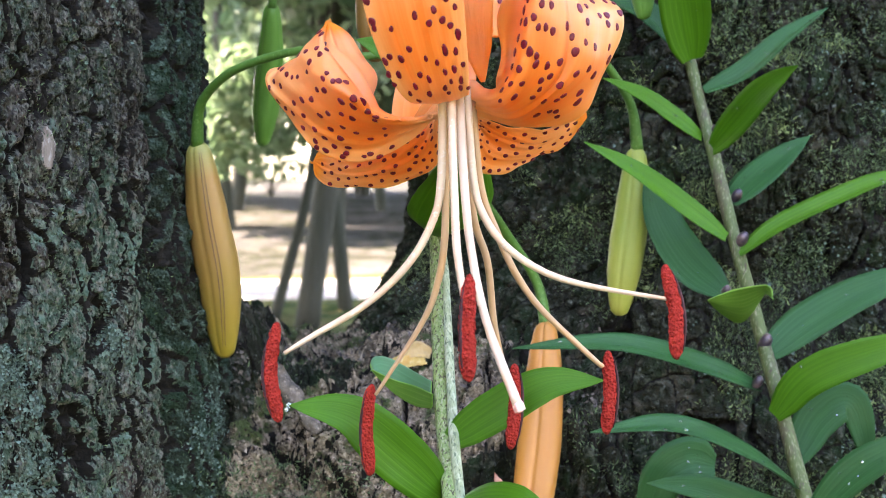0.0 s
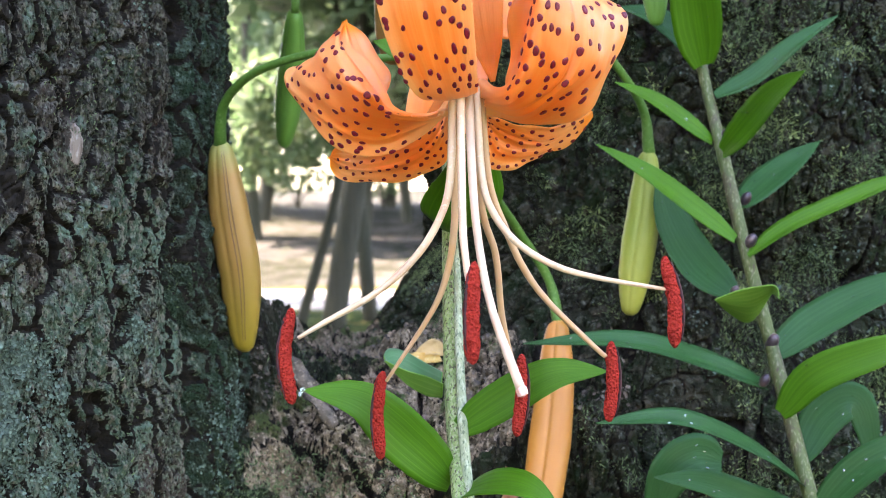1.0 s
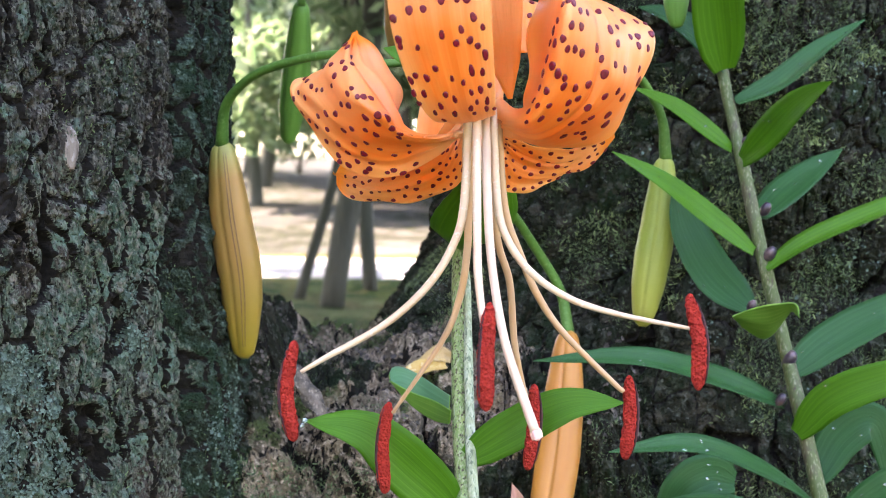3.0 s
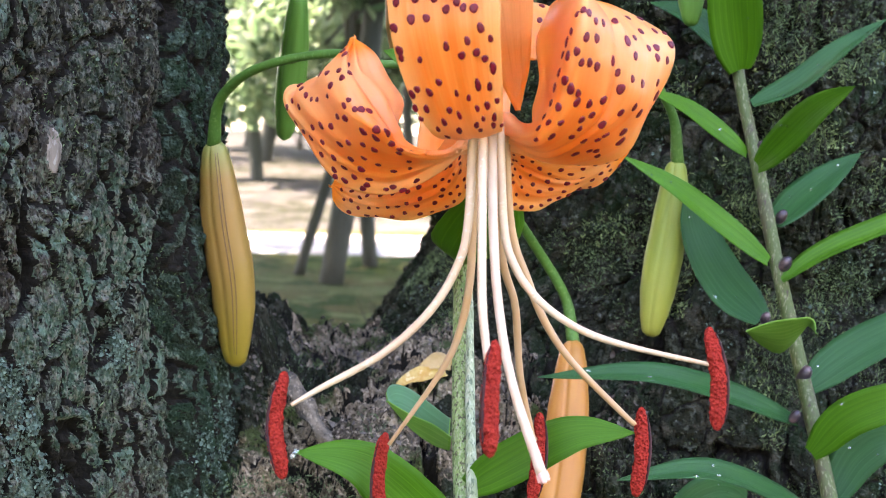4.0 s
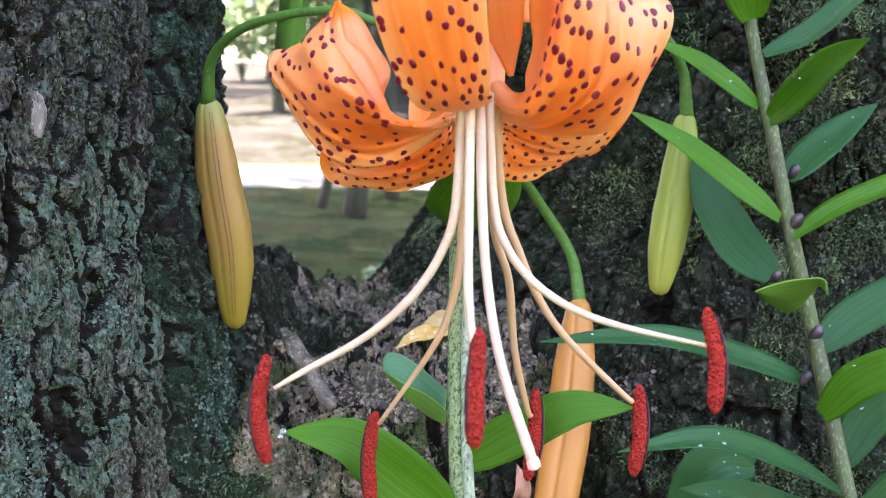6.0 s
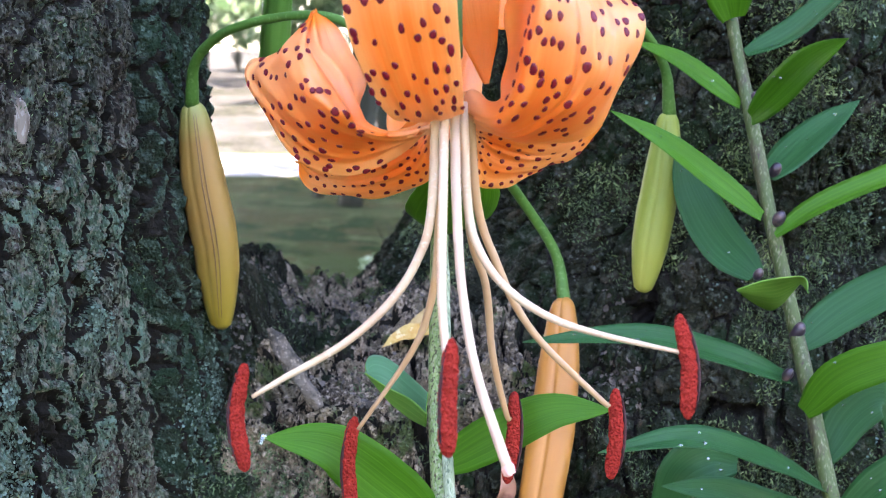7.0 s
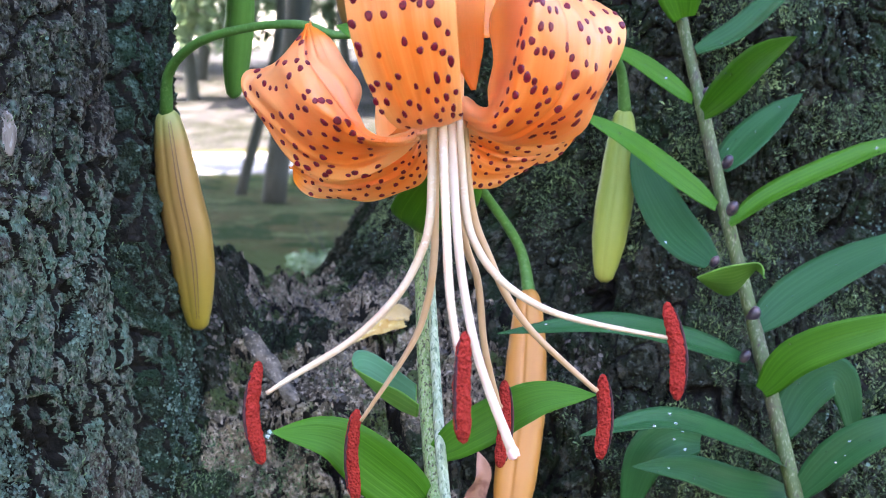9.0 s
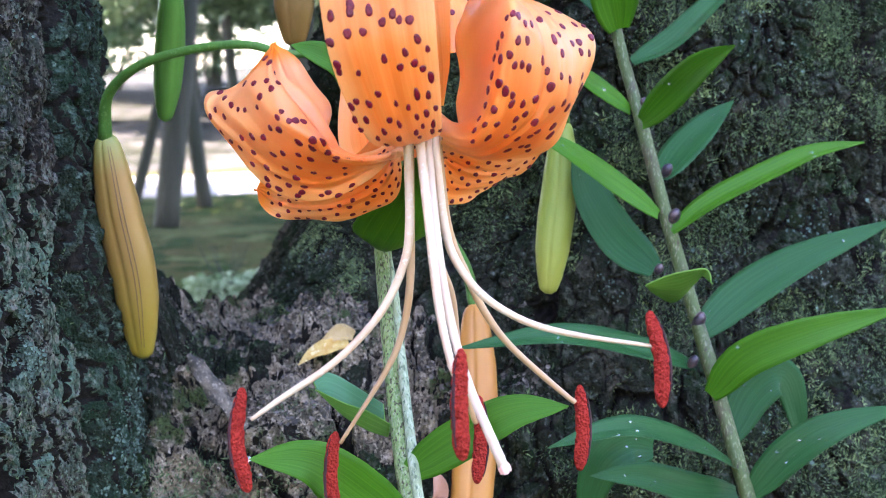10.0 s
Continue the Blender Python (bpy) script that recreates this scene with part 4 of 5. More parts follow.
F_SPOTS_HIGH = [(0.36, 0.307), (0.22, 0.308), (0.78, 0.314), (0.54, 0.316), (0.69, 0.316), (0.64, 0.325), (0.09, 0.334), (0.44, 0.334), (0.27, 0.335), (0.28, 0.344)]
petal(F_TOP, (0, -1, 0), F_SPOTS_LOW + F_SPOTS_HIGH + [(0.05, 0.30), (0.05, 0.27), (0.10, 0.215)], 21, scale=1.1)
R_SPOTS_LOW = [(0.3, 0.161), (0.22, 0.201), (0.36, 0.204), (0.77, 0.216), (0.26, 0.231), (0.47, 0.24), (0.34, 0.25), (0.19, 0.25), (0.82, 0.258), (0.62, 0.262), (0.89, 0.265), (0.46, 0.273), (0.85, 0.274), (0.27, 0.283), (0.43, 0.295), (0.2, 0.297), (0.76, 0.303), (0.36, 0.322), (0.46, 0.325), (0.76, 0.328), (0.6, 0.331), (0.88, 0.34), (0.31, 0.343), (0.42, 0.343), (0.35, 0.344), (0.2, 0.347), (0.26, 0.359), (0.84, 0.367), (0.48, 0.38), (0.21, 0.39), (0.67, 0.398), (0.33, 0.422), (0.84, 0.431), (0.24, 0.432), (0.37, 0.437), (0.75, 0.438)]
R_SPOTS_HIGH = [(0.29, 0.444), (0.41, 0.444), (0.59, 0.444), (0.2, 0.45), (0.56, 0.481), (0.21, 0.483), (0.33, 0.493), (0.97, 0.493), (0.5, 0.495), (0.66, 0.495), (0.23, 0.507), (0.76, 0.507), (0.39, 0.514), (0.91, 0.528), (0.25, 0.559), (0.38, 0.563), (0.68, 0.566), (0.33, 0.571), (0.29, 0.572), (0.43, 0.581), (0.61, 0.586), (0.95, 0.593), (0.86, 0.595), (0.81, 0.624), (0.86, 0.626), (0.98, 0.639), (0.71, 0.641), (0.58, 0.659), (0.99, 0.686), (0.81, 0.692), (0.93, 0.697), (0.8, 0.762), (0.96, 0.769)]
petal(R_TOP, (0.3, -1, 0), R_SPOTS_LOW + R_SPOTS_HIGH, 22)
A_SPOTS_LOW = [(0.06, 0.155), (0.28, 0.185), (0.01, 0.191), (0.38, 0.207), (0.08, 0.221), (0.5, 0.224), (0.27, 0.232), (0.06, 0.237), (0.46, 0.256), (0.5, 0.264), (0.31, 0.283), (0.14, 0.286), (0.08, 0.289), (0.04, 0.297), (0.54, 0.306), (0.22, 0.316), (0.41, 0.325), (0.11, 0.328), (0.32, 0.329), (0.04, 0.349), (0.26, 0.356), (0.48, 0.358), (0.59, 0.359), (0.15, 0.362), (0.39, 0.365), (0.02, 0.376), (0.53, 0.385), (0.06, 0.387), (0.18, 0.398), (0.35, 0.399), (0.45, 0.401), (0.31, 0.413), (0.08, 0.44), (0.21, 0.456), (0.59, 0.466), (0.44, 0.477)]
A_SPOTS_HIGH = [(0.35, 0.478), (0.56, 0.483), (0.53, 0.493), (0.41, 0.498), (0.31, 0.499), (0.12, 0.499), (0.23, 0.52), (0.49, 0.525), (0.09, 0.538), (0.53, 0.541), (0.06, 0.584), (0.43, 0.608), (0.37, 0.632), (0.47, 0.644), (0.27, 0.648), (0.35, 0.65), (0.1, 0.653), (0.55, 0.665), (0.61, 0.68), (0.34, 0.686), (0.24, 0.697), (0.54, 0.718), (0.47, 0.723), (0.32, 0.732), (0.41, 0.762), (0.14, 0.772), (0.68, 0.791), (0.58, 0.83), (0.47, 0.902)]
petal(A_TOP, (-0.5, -1, -0.1), A_SPOTS_LOW + A_SPOTS_HIGH, 23, scale=0.9)
petal(B_TOP, (-0.2, -0.75, -0.6), [], 24, 120, (0.15, 0.95), 0.10, 0.88, 0.66)
petal(L_TOP, (0.2, -0.6, -0.8), [], 25, 95, (0.1, 0.95), 0.08, 0.92, 0.66)
petal(K_TOP, (0, 1, 0.2), [], 26, 24)


def anther(top, bottom, bend, parent):
    """A long pollen sac: two lobes with a groove, slightly bowed."""
    top, bottom = np.array(top), np.array(bottom)
    mid = (top + bottom) / 2 + np.array(bend)
    n, m = 80, 40
    c = spline([top, mid, bottom], n)
    t, side, nor = frames_along(c, (0.35, -1, 0.0))
    s = np.linspace(0, 1, n)
    r = 0.00185 * np.clip(1 - np.abs(2 * s - 1) ** 4.5, 0.0, 1) ** 0.5 * (0.92 + 0.16 * s)
    a = np.linspace(0, 2 * np.pi, m, endpoint=False)
    groove = 1 - 0.30 * np.exp(-((np.mod(a + 0.5, 2 * np.pi) - np.pi) / 0.35) ** 2)
    v = c[:, None] + (r[:, None] * groove[None, :])[..., None] * (np.cos(a)[None, :, None] * side[:, None] + 0.85 * np.sin(a)[None, :, None] * nor[:, None])
    v = v + 0.00022 * (value_noise(v[..., 0] / 0.0005, v[..., 1] / 0.0005, v[..., 2] / 0.0008)[..., None] - 0.3) * unit(v - c[:, None])
    f = grid_faces(n, m, True) + [tuple(range(m))[::-1], tuple(range((n - 1) * m, n * m))]
    ob = link_mesh("anther", v.reshape(-1, 3), f, ANTHER, parent, "rust-red pollen-covered anther")
    x = np.pi if bend[0] > 0 else 0.0
    p = c[6:-6] + 0.93 * r[6:-6, None] * (math.cos(x + 0.35 * (1 if x else -1) * -1) * side[6:-6] + 0.85 * abs(math.sin(0.35)) * nor[6:-6])
    tube("slit", p[::6], [0.0001, 0.00042, 0.00042, 0.0001], SLIT, ob, "dark slit of the opened pollen sac", n=30, sides=6)
    return ob


def stamen(path, top, bottom, bend, mat=FILAMENT, said="pale cream-pink filament"):
    ob = tube("filament", path, [0.0010, 0.00092, 0.00088, 0.00075, 0.00042], mat, lily, said, n=48, sides=10)
    anther(top, bottom, bend, ob)


stamen([(-0.0003, 0.020, 0.8330), (-0.0009, 0.017, 0.8115), (-0.0033, 0.0156, 0.8021), (-0.0088, 0.014, 0.7932), (-0.0179, 0.0121, 0.7849), (-0.0301, 0.0095, 0.7780), (-0.0358, 0.0080, 0.7747)],
       (-0.0371, 0.0078, 0.7817), (-0.0370, 0.0071, 0.7595), (-0.0019, 0, 0))
stamen([(0.0007, 0.025, 0.8330), (0.0005, 0.0273, 0.8108), (0.0002, 0.0286, 0.7987), (-0.0014, 0.0297, 0.7885), (-0.0052, 0.0308, 0.7787), (-0.0165, 0.0330, 0.7612)],
       (-0.0174, 0.0350, 0.7636), (-0.0179, 0.0360, 0.7410), (-0.0012, 0, 0), FILAMENT_TAN, "tan-orange filament")
stamen([(0.0015, 0.015, 0.8330), (0.0015, 0.0017, 0.8127), (0.0016, -0.0088, 0.7990), (0.0025, -0.016, 0.7903), (0.0030, -0.0190, 0.7870)],
       (0.0037, -0.0228, 0.7940), (0.0033, -0.0236, 0.7726), (-0.0004, 0, 0))
stamen([(0.0051, 0.029, 0.8330), (0.0072, 0.0361, 0.8050), (0.0109, 0.0395, 0.7923), (0.0128, 0.0435, 0.7761), (0.0163, 0.0470, 0.7615), (0.0175, 0.0480, 0.7600)],
       (0.0182, 0.0495, 0.7661), (0.0168, 0.0473, 0.7446), (0.0008, 0, 0), FILAMENT_TAN, "tan-orange filament")
stamen([(0.0064, 0.025, 0.8330), (0.0086, 0.0271, 0.8111), (0.0128, 0.0283, 0.7992), (0.0172, 0.0293, 0.7897), (0.0236, 0.0303, 0.7810), (0.0364, 0.0320, 0.7687), (0.0378, 0.0325, 0.7680)],
       (0.0394, 0.0338, 0.7712), (0.0388, 0.0320, 0.7511), (0.0008, 0, 0), FILAMENT_TAN, "tan-orange filament")
stamen([(0.0051, 0.020, 0.8330), (0.0065, 0.0159, 0.8118), (0.0092, 0.014, 0.8032), (0.0144, 0.0122, 0.7966), (0.0225, 0.0102, 0.7915), (0.0322, 0.0075, 0.7887), (0.0480, 0.0030, 0.7862)],
       (0.0472, 0.0037, 0.7938), (0.0496, 0.0024, 0.7730), (0.0012, 0, 0))
style = tube("style", [(0.0034, 0.0190, 0.833), (0.0042, 0.0134, 0.8119), (0.0055, 0.0085, 0.7968), (0.0085, 0.0035, 0.7815), (0.0146, -0.0025, 0.7645)], [0.0011, 0.0010, 0.00095, 0.00095, 0.0011], STYLE, lily, "pale pink style", n=48)
for k in range(3):
    a = 2.1 * k + 0.4
    off = Vector((0.75 * math.cos(a), 0.6 * math.sin(a), 0.3 * math.cos(a))) * 0.0009
    tube("stigma_lobe", [(0.0143, -0.0020, 0.7655), (0.0147 + 0.7 * off.x, -0.0027 + 0.7 * off.y, 0.7643 + 0.7 * off.z), (0.0151 + off.x, -0.0031 + off.y, 0.7631 + off.z)], [0.0007, 0.0009, 0.0006], STIGMA, style, "pink stigma lobe", n=10)
tube("pedicel", [(0.002, 0.033, 0.842), (0.002, 0.045, 0.868), (0.002, 0.075, 0.885), (0.001, 0.112, 0.872)], [0.003, 0.0025, 0.0022, 0.002], PEDICEL, lily)

# buds on arching pedicels
b = bud([(-0.0808, 0.1800, 0.8262), (-0.0782, 0.184, 0.801), (-0.0748, 0.188, 0.7769), (-0.0742, 0.192, 0.7497)], 0.0156, BUD_OCHRE, lily, "ochre-yellow hanging bud with a dark seam", seam=2)
tube("pedicel", [(0.0, 0.112, 0.8530), (-0.0110, 0.1135, 0.8505), (-0.0231, 0.1180, 0.8496), (-0.0323, 0.1250, 0.8525), (-0.0446, 0.1350, 0.8526), (-0.0599, 0.1500, 0.8501), (-0.0704, 0.1620, 0.8460), (-0.0787, 0.1730, 0.8381), (-0.0810, 0.1798, 0.8250)], [0.0012, 0.0012, 0.0012, 0.0013, 0.0013, 0.0014, 0.0015, 0.0017, 0.0024], PEDICEL, b)
b = bud([(0.0772, 0.2110, 0.8240), (0.0759, 0.2110, 0.8032), (0.0728, 0.2095, 0.7822), (0.0699, 0.2080, 0.7615)], 0.0134, BUD_GREEN, lily, "yellow-green hanging bud")
tube("pedicel", [(0.0, 0.114, 0.885), (0.030, 0.150, 0.880), (0.056, 0.185, 0.860), (0.0735, 0.2060, 0.841), (0.0774, 0.2110, 0.823)], [0.0014, 0.0014, 0.0015, 0.0016, 0.0024], PEDICEL, b)
b = bud([(0.0425, 0.2060, 0.7592), (0.0410, 0.195, 0.7420), (0.0380, 0.180, 0.7220), (0.0335, 0.166, 0.7000), (0.0290, 0.156, 0.6820)], 0.0150, BUD_ORANGE, lily, "peach-orange hanging bud", ridges=0.20)
tube("pedicel", [(0.0, 0.105, 0.845), (0.012, 0.165, 0.815), (0.026, 0.198, 0.795), (0.039, 0.208, 0.775), (0.0426, 0.2060, 0.758)], [0.0016, 0.0016, 0.0017, 0.0018, 0.0024], PEDICEL, b)
b = bud([(-0.0604, 0.2400, 0.8815), (-0.0625, 0.250, 0.8621), (-0.0649, 0.257, 0.8447), (-0.0675, 0.262, 0.8270)], 0.0115, BUD_YOUNG, lily, "slender green unopened bud", turn=0.4)
tube("pedicel", [(0.0, 0.116, 0.90), (-0.03, 0.17, 0.925), (-0.056, 0.228, 0.910), (-0.0604, 0.2398, 0.880)], [0.0012, 0.0012, 0.0012, 0.0018], PEDICEL, b)
b = bud([(-0.018, 0.165, 0.900), (-0.018, 0.166, 0.885), (-0.0185, 0.168, 0.868), (-0.019, 0.169, 0.8525)], 0.0135, BUD_BROWN, lily, "brownish-ochre hanging bud")
tube("pedicel", [(0.002, 0.118, 0.93), (-0.008, 0.145, 0.935), (-0.017, 0.163, 0.925), (-0.018, 0.165, 0.899)], [0.0012, 0.0012, 0.0012, 0.002], PEDICEL, b)

# leaves of the flowering lily
blade("leaf", [(0.0000, 0.060, 0.7300), (-0.010, 0.050, 0.7415), (-0.023, 0.040, 0.7545), (-0.0370, 0.033, 0.7590)], 0.0142, LEAF, lily, hint=(-0.3, -0.75, 0.55), fold=0.18)
blade("leaf", [(0.0015, 0.063, 0.7435), (0.013, 0.058, 0.7520), (0.027, 0.054, 0.7600), (0.0412, 0.053, 0.7610)], 0.0110, LEAF, lily, hint=(0.1, -0.85, 0.45), fold=0.18)
FOLDED = sheet_from_curves([
    [(-0.0024, 0.0660, 0.7558), (-0.0070, 0.0790, 0.7560), (-0.0128, 0.0880, 0.7564), (-0.0192, 0.0960, 0.7581)],
    [(-0.0026, 0.0700, 0.7513), (-0.0070, 0.0820, 0.7501), (-0.0129, 0.0910, 0.7522), (-0.0193, 0.0970, 0.7579)],
    [(-0.0021, 0.0830, 0.7566), (-0.0084, 0.0990, 0.7580), (-0.0141, 0.1070, 0.7598), (-0.0183, 0.1080, 0.7603), (-0.0198, 0.1040, 0.7589), (-0.0193, 0.0980, 0.7579)],
], (0.0, 0.42, 1.0), 36, 31)
folded_leaf(FOLDED, (0, -1, -0.3), lily, LEAF_MID, "folded leaf, pale green outside and blue-green inside")
blade("leaf", [(0.0000, 0.0925, 0.7960), (0.0020, 0.083, 0.7985), (0.0055, 0.072, 0.8080), (0.0070, 0.060, 0.8250)], 0.0225, LEAF, lily, hint=(0, -0.5, -0.85), fold=-0.45, profile=[0.2, 0.62, 0.9, 1.0, 1.0, 0.92, 0.72, 0.4, 0.05])
blade("leaf", [(0.0030, 0.056, 0.7280), (0.010, 0.044, 0.7330), (0.018, 0.034, 0.7345), (0.026, 0.028, 0.7310)], 0.0100, LEAF, lily, hint=(0.1, -0.7, 0.6), fold=0.2)

blade("leaf", [(-0.0033, 0.1050, 0.8369), (-0.0096, 0.0980, 0.8455), (-0.0157, 0.0920, 0.8493), (-0.0222, 0.0900, 0.8517)], 0.0085, LEAF, lily, hint=(0.1, -0.85, 0.4), fold=0.2)

# ---- the second lily, not in flower ----
side_lily = tagged(new("lily_plant"), "leafy lily stem with dark bulbils, not in flower", "plant")
tube("stem", [(0.19, 0.02, -0.02), (0.175, 0.05, 0.40), (0.1430, 0.117, 0.600), (0.1355, 0.134, 0.645), (0.1275, 0.152, 0.690), (0.1195, 0.170, 0.735), (0.1155, 0.180, 0.758), (0.1085, 0.1885, 0.790), (0.1030, 0.197, 0.820), (0.0970, 0.2095, 0.855), (0.092, 0.217, 0.89), (0.088, 0.22, 0.94)],
     [0.0040, 0.0036, 0.0031, 0.0029, 0.0027, 0.0026, 0.0025, 0.0024, 0.0023, 0.0021, 0.0019, 0.0017], STEM_BROWN, side_lily, "brown-speckled green stem", n=120, wobble=0.06)
L2 = [
    ([(0.0965, 0.206, 0.8560), (0.0915, 0.196, 0.8720), (0.0870, 0.185, 0.892), (0.082, 0.175, 0.925)], 0.0190, LEAF, (0, -1, 0.1), 0.30),
    ([(0.0985, 0.209, 0.8560), (0.088, 0.212, 0.8680), (0.078, 0.214, 0.8750), (0.066, 0.214, 0.8790)], 0.0130, LEAF_DARK, (0, -0.7, 0.7), 0.3),
    ([(0.1010, 0.203, 0.8440), (0.116, 0.205, 0.8510), (0.132, 0.208, 0.8640), (0.1500, 0.215, 0.8760)], 0.0095, LEAF_DARK, (-0.3, -0.7, 0.6), 0.45),
    ([(0.1020, 0.196, 0.8230), (0.108, 0.180, 0.8330), (0.113, 0.164, 0.8420), (0.1190, 0.149, 0.8488)], 0.0125, LEAF, (-0.5, -0.8, 0.25), 0.25),
    ([(0.0990, 0.200, 0.8270), (0.087, 0.196, 0.8350), (0.075, 0.190, 0.8420), (0.060, 0.180, 0.8475)], 0.0085, LEAF, (0.3, -0.8, 0.5), 0.3),
    ([(0.1090, 0.197, 0.8030), (0.120, 0.209, 0.8110), (0.134, 0.221, 0.8200), (0.1475, 0.228, 0.8285)], 0.0130, LEAF_DARK, (-0.3, -0.8, 0.5), 0.15),
    ([(0.1050, 0.187, 0.7910), (0.090, 0.185, 0.8020), (0.072, 0.183, 0.8150), (0.0535, 0.181, 0.8254)], 0.0095, LEAF, (0.4, -0.8, 0.45), 0.3),
    ([(0.1045, 0.190, 0.7710), (0.093, 0.197, 0.7820), (0.084, 0.203, 0.7990), (0.0800, 0.206, 0.8160)], 0.0190, LEAF_DARK, (0.4, -0.85, 0.2), 0.15),
    ([(0.1093, 0.1840, 0.7851), (0.1239, 0.1820, 0.7953), (0.1477, 0.1800, 0.8063), (0.1601, 0.1780, 0.8115), (0.1747, 0.1740, 0.8147)], 0.0110, LEAF, (-0.6, -0.4, 0.7), 0.4),
    ([(0.1170, 0.1780, 0.7497), (0.1339, 0.1840, 0.7611), (0.1594, 0.1900, 0.7726), (0.1987, 0.1960, 0.7845)], 0.0145, LEAF_DARK, (-0.3, -0.85, 0.45), 0.2),
    ([(0.1140, 0.176, 0.7390), (0.090, 0.165, 0.7490), (0.060, 0.150, 0.7580), (0.0245, 0.135, 0.7590)], 0.0105, LEAF_DARK, (0.1, -0.65, 0.75), 0.3),
    ([(0.1172, 0.1670, 0.7306), (0.1263, 0.1580, 0.7447), (0.1453, 0.1470, 0.7550), (0.1714, 0.1370, 0.7635)], 0.0128, LEAF, (-0.4, -0.85, 0.25), 0.2),
    ([(0.1240, 0.168, 0.7140), (0.134, 0.172, 0.7290), (0.146, 0.172, 0.7330), (0.152, 0.168, 0.7060)], 0.0150, LEAF_DARK, (-0.2, -0.85, 0.45), 0.2),
    ([(0.1220, 0.158, 0.7080), (0.098, 0.130, 0.7250), (0.070, 0.105, 0.7390), (0.0415, 0.080, 0.7425)], 0.0108, LEAF_DARK, (0.1, -0.6, 0.8), 0.3),
    ([(0.1250, 0.163, 0.6965), (0.106, 0.153, 0.7025), (0.087, 0.146, 0.7105), (0.068, 0.140, 0.7140)], 0.0118, LEAF_DARK, (0.1, -0.8, 0.6), 0.2),
    ([(0.0960, 0.165, 0.7140), (0.086, 0.162, 0.7160), (0.076, 0.162, 0.708), (0.070, 0.164, 0.684)], 0.0170, LEAF_DARK, (0.0, -0.9, 0.3), 0.2),
    ([(0.1265, 0.155, 0.6980), (0.138, 0.150, 0.7130), (0.152, 0.145, 0.7230), (0.175, 0.140, 0.7300)], 0.0125, LEAF_DARK, (-0.3, -0.8, 0.55), 0.2),
]
for pts, wd, mt, hint, fold in L2:
    blade("leaf", pts, wd, mt, side_lily, hint=hint, fold=fold, specks=5 if mt is LEAF_DARK else 2)
folded_leaf(sheet_from_curves([
    [(0.0916, 0.1580, 0.7714), (0.0997, 0.1570, 0.7746), (0.1064, 0.1550, 0.7761), (0.1113, 0.1540, 0.7763), (0.1117, 0.1500, 0.7728)],
    [(0.0916, 0.1580, 0.7714), (0.0994, 0.1620, 0.7691), (0.1055, 0.1630, 0.7688), (0.1104, 0.1610, 0.7719), (0.1117, 0.1570, 0.7742), (0.1114, 0.1490, 0.7727)],
    [(0.0916, 0.1580, 0.7714), (0.0992, 0.1700, 0.7656), (0.1075, 0.1770, 0.7615), (0.1113, 0.1720, 0.7665), (0.1121, 0.1630, 0.7728), (0.1117, 0.1500, 0.7724)],
], (0.0, 0.5, 1.0), 36, 25), (0, -1, 0), side_lily, LEAF_DARK, "small cupped leaf with a curled pale tip")
for p, r in (((0.1105, 0.186, 0.7905), 0.0024), ((0.1105, 0.194, 0.8060), 0.0022), ((0.1165, 0.178, 0.7545), 0.0028), ((0.1035, 0.199, 0.8300), 0.0016), ((0.1040, 0.183, 0.7725), 0.0018), ((0.1125, 0.172, 0.7415), 0.0020)):
    bm = bmesh.new()
    bmesh.ops.create_uvsphere(bm, u_segments=14, v_segments=10, radius=r, matrix=Matrix.Translation(p) @ pose(0, 0, 0, 20, 25, 0) @ Matrix.Diagonal((0.85, 0.9, 1.3, 1)))
    part("bulbil", bm, BULBIL, side_lily, "shiny dark purple bulbil")

# pale beads at a leaf's tip
bm = bmesh.new()
for p, r in (((-0.0372, 0.0330, 0.7590), 0.00075), ((-0.0378, 0.0328, 0.7580), 0.0006)):
    bmesh.ops.create_icosphere(bm, subdivisions=2, radius=r, matrix=Matrix.Translation(p))
part("bead", bm, DROP, lily, "clear water bead at a leaf tip")
blade("leaf", [(0.0170, 0.168, 0.6860), (0.0190, 0.166, 0.6960), (0.0222, 0.164, 0.7050), (0.0205, 0.166, 0.7125)], 0.0066, WITHERED, lily, "withered pinkish-brown leaf", hint=(0.2, -1, 0), fold=0.7, wave=0.12)
b = bud([(0.0750, 0.200, 0.9060), (0.0765, 0.200, 0.8930), (0.0775, 0.200, 0.8810), (0.0780, 0.200, 0.8700)], 0.0095, BUD_YOUNG, lily, "small green unopened bud")
tube("pedicel", [(0.002, 0.118, 0.935), (0.025, 0.150, 0.945), (0.066, 0.190, 0.930), (0.0750, 0.200, 0.905)], [0.0012, 0.0012, 0.0012, 0.0018], PEDICEL, b)

# another bloom lower down beside the second lily
bloom = tagged(new("lily_bloom"), "peach-orange lily bloom with a pale green throat, mostly hidden", "flower")
for pts, wd in (([(0.2134, 0.2160, 0.6653), (0.2032, 0.2120, 0.6800), (0.1970, 0.2060, 0.6958), (0.2018, 0.2040, 0.7160)], 0.016),
                ([(0.2124, 0.2140, 0.6660), (0.1966, 0.2050, 0.6748), (0.1896, 0.2000, 0.6821), (0.1871, 0.1970, 0.6892)], 0.01),
                ([(0.2139, 0.2160, 0.6652), (0.2090, 0.2080, 0.6831), (0.2084, 0.2020, 0.7006), (0.2157, 0.2000, 0.7128)], 0.018)):
    blade("tepal", pts, wd, TEPAL, bloom, hint=(-0.4, -0.9, 0.1), fold=-0.3)
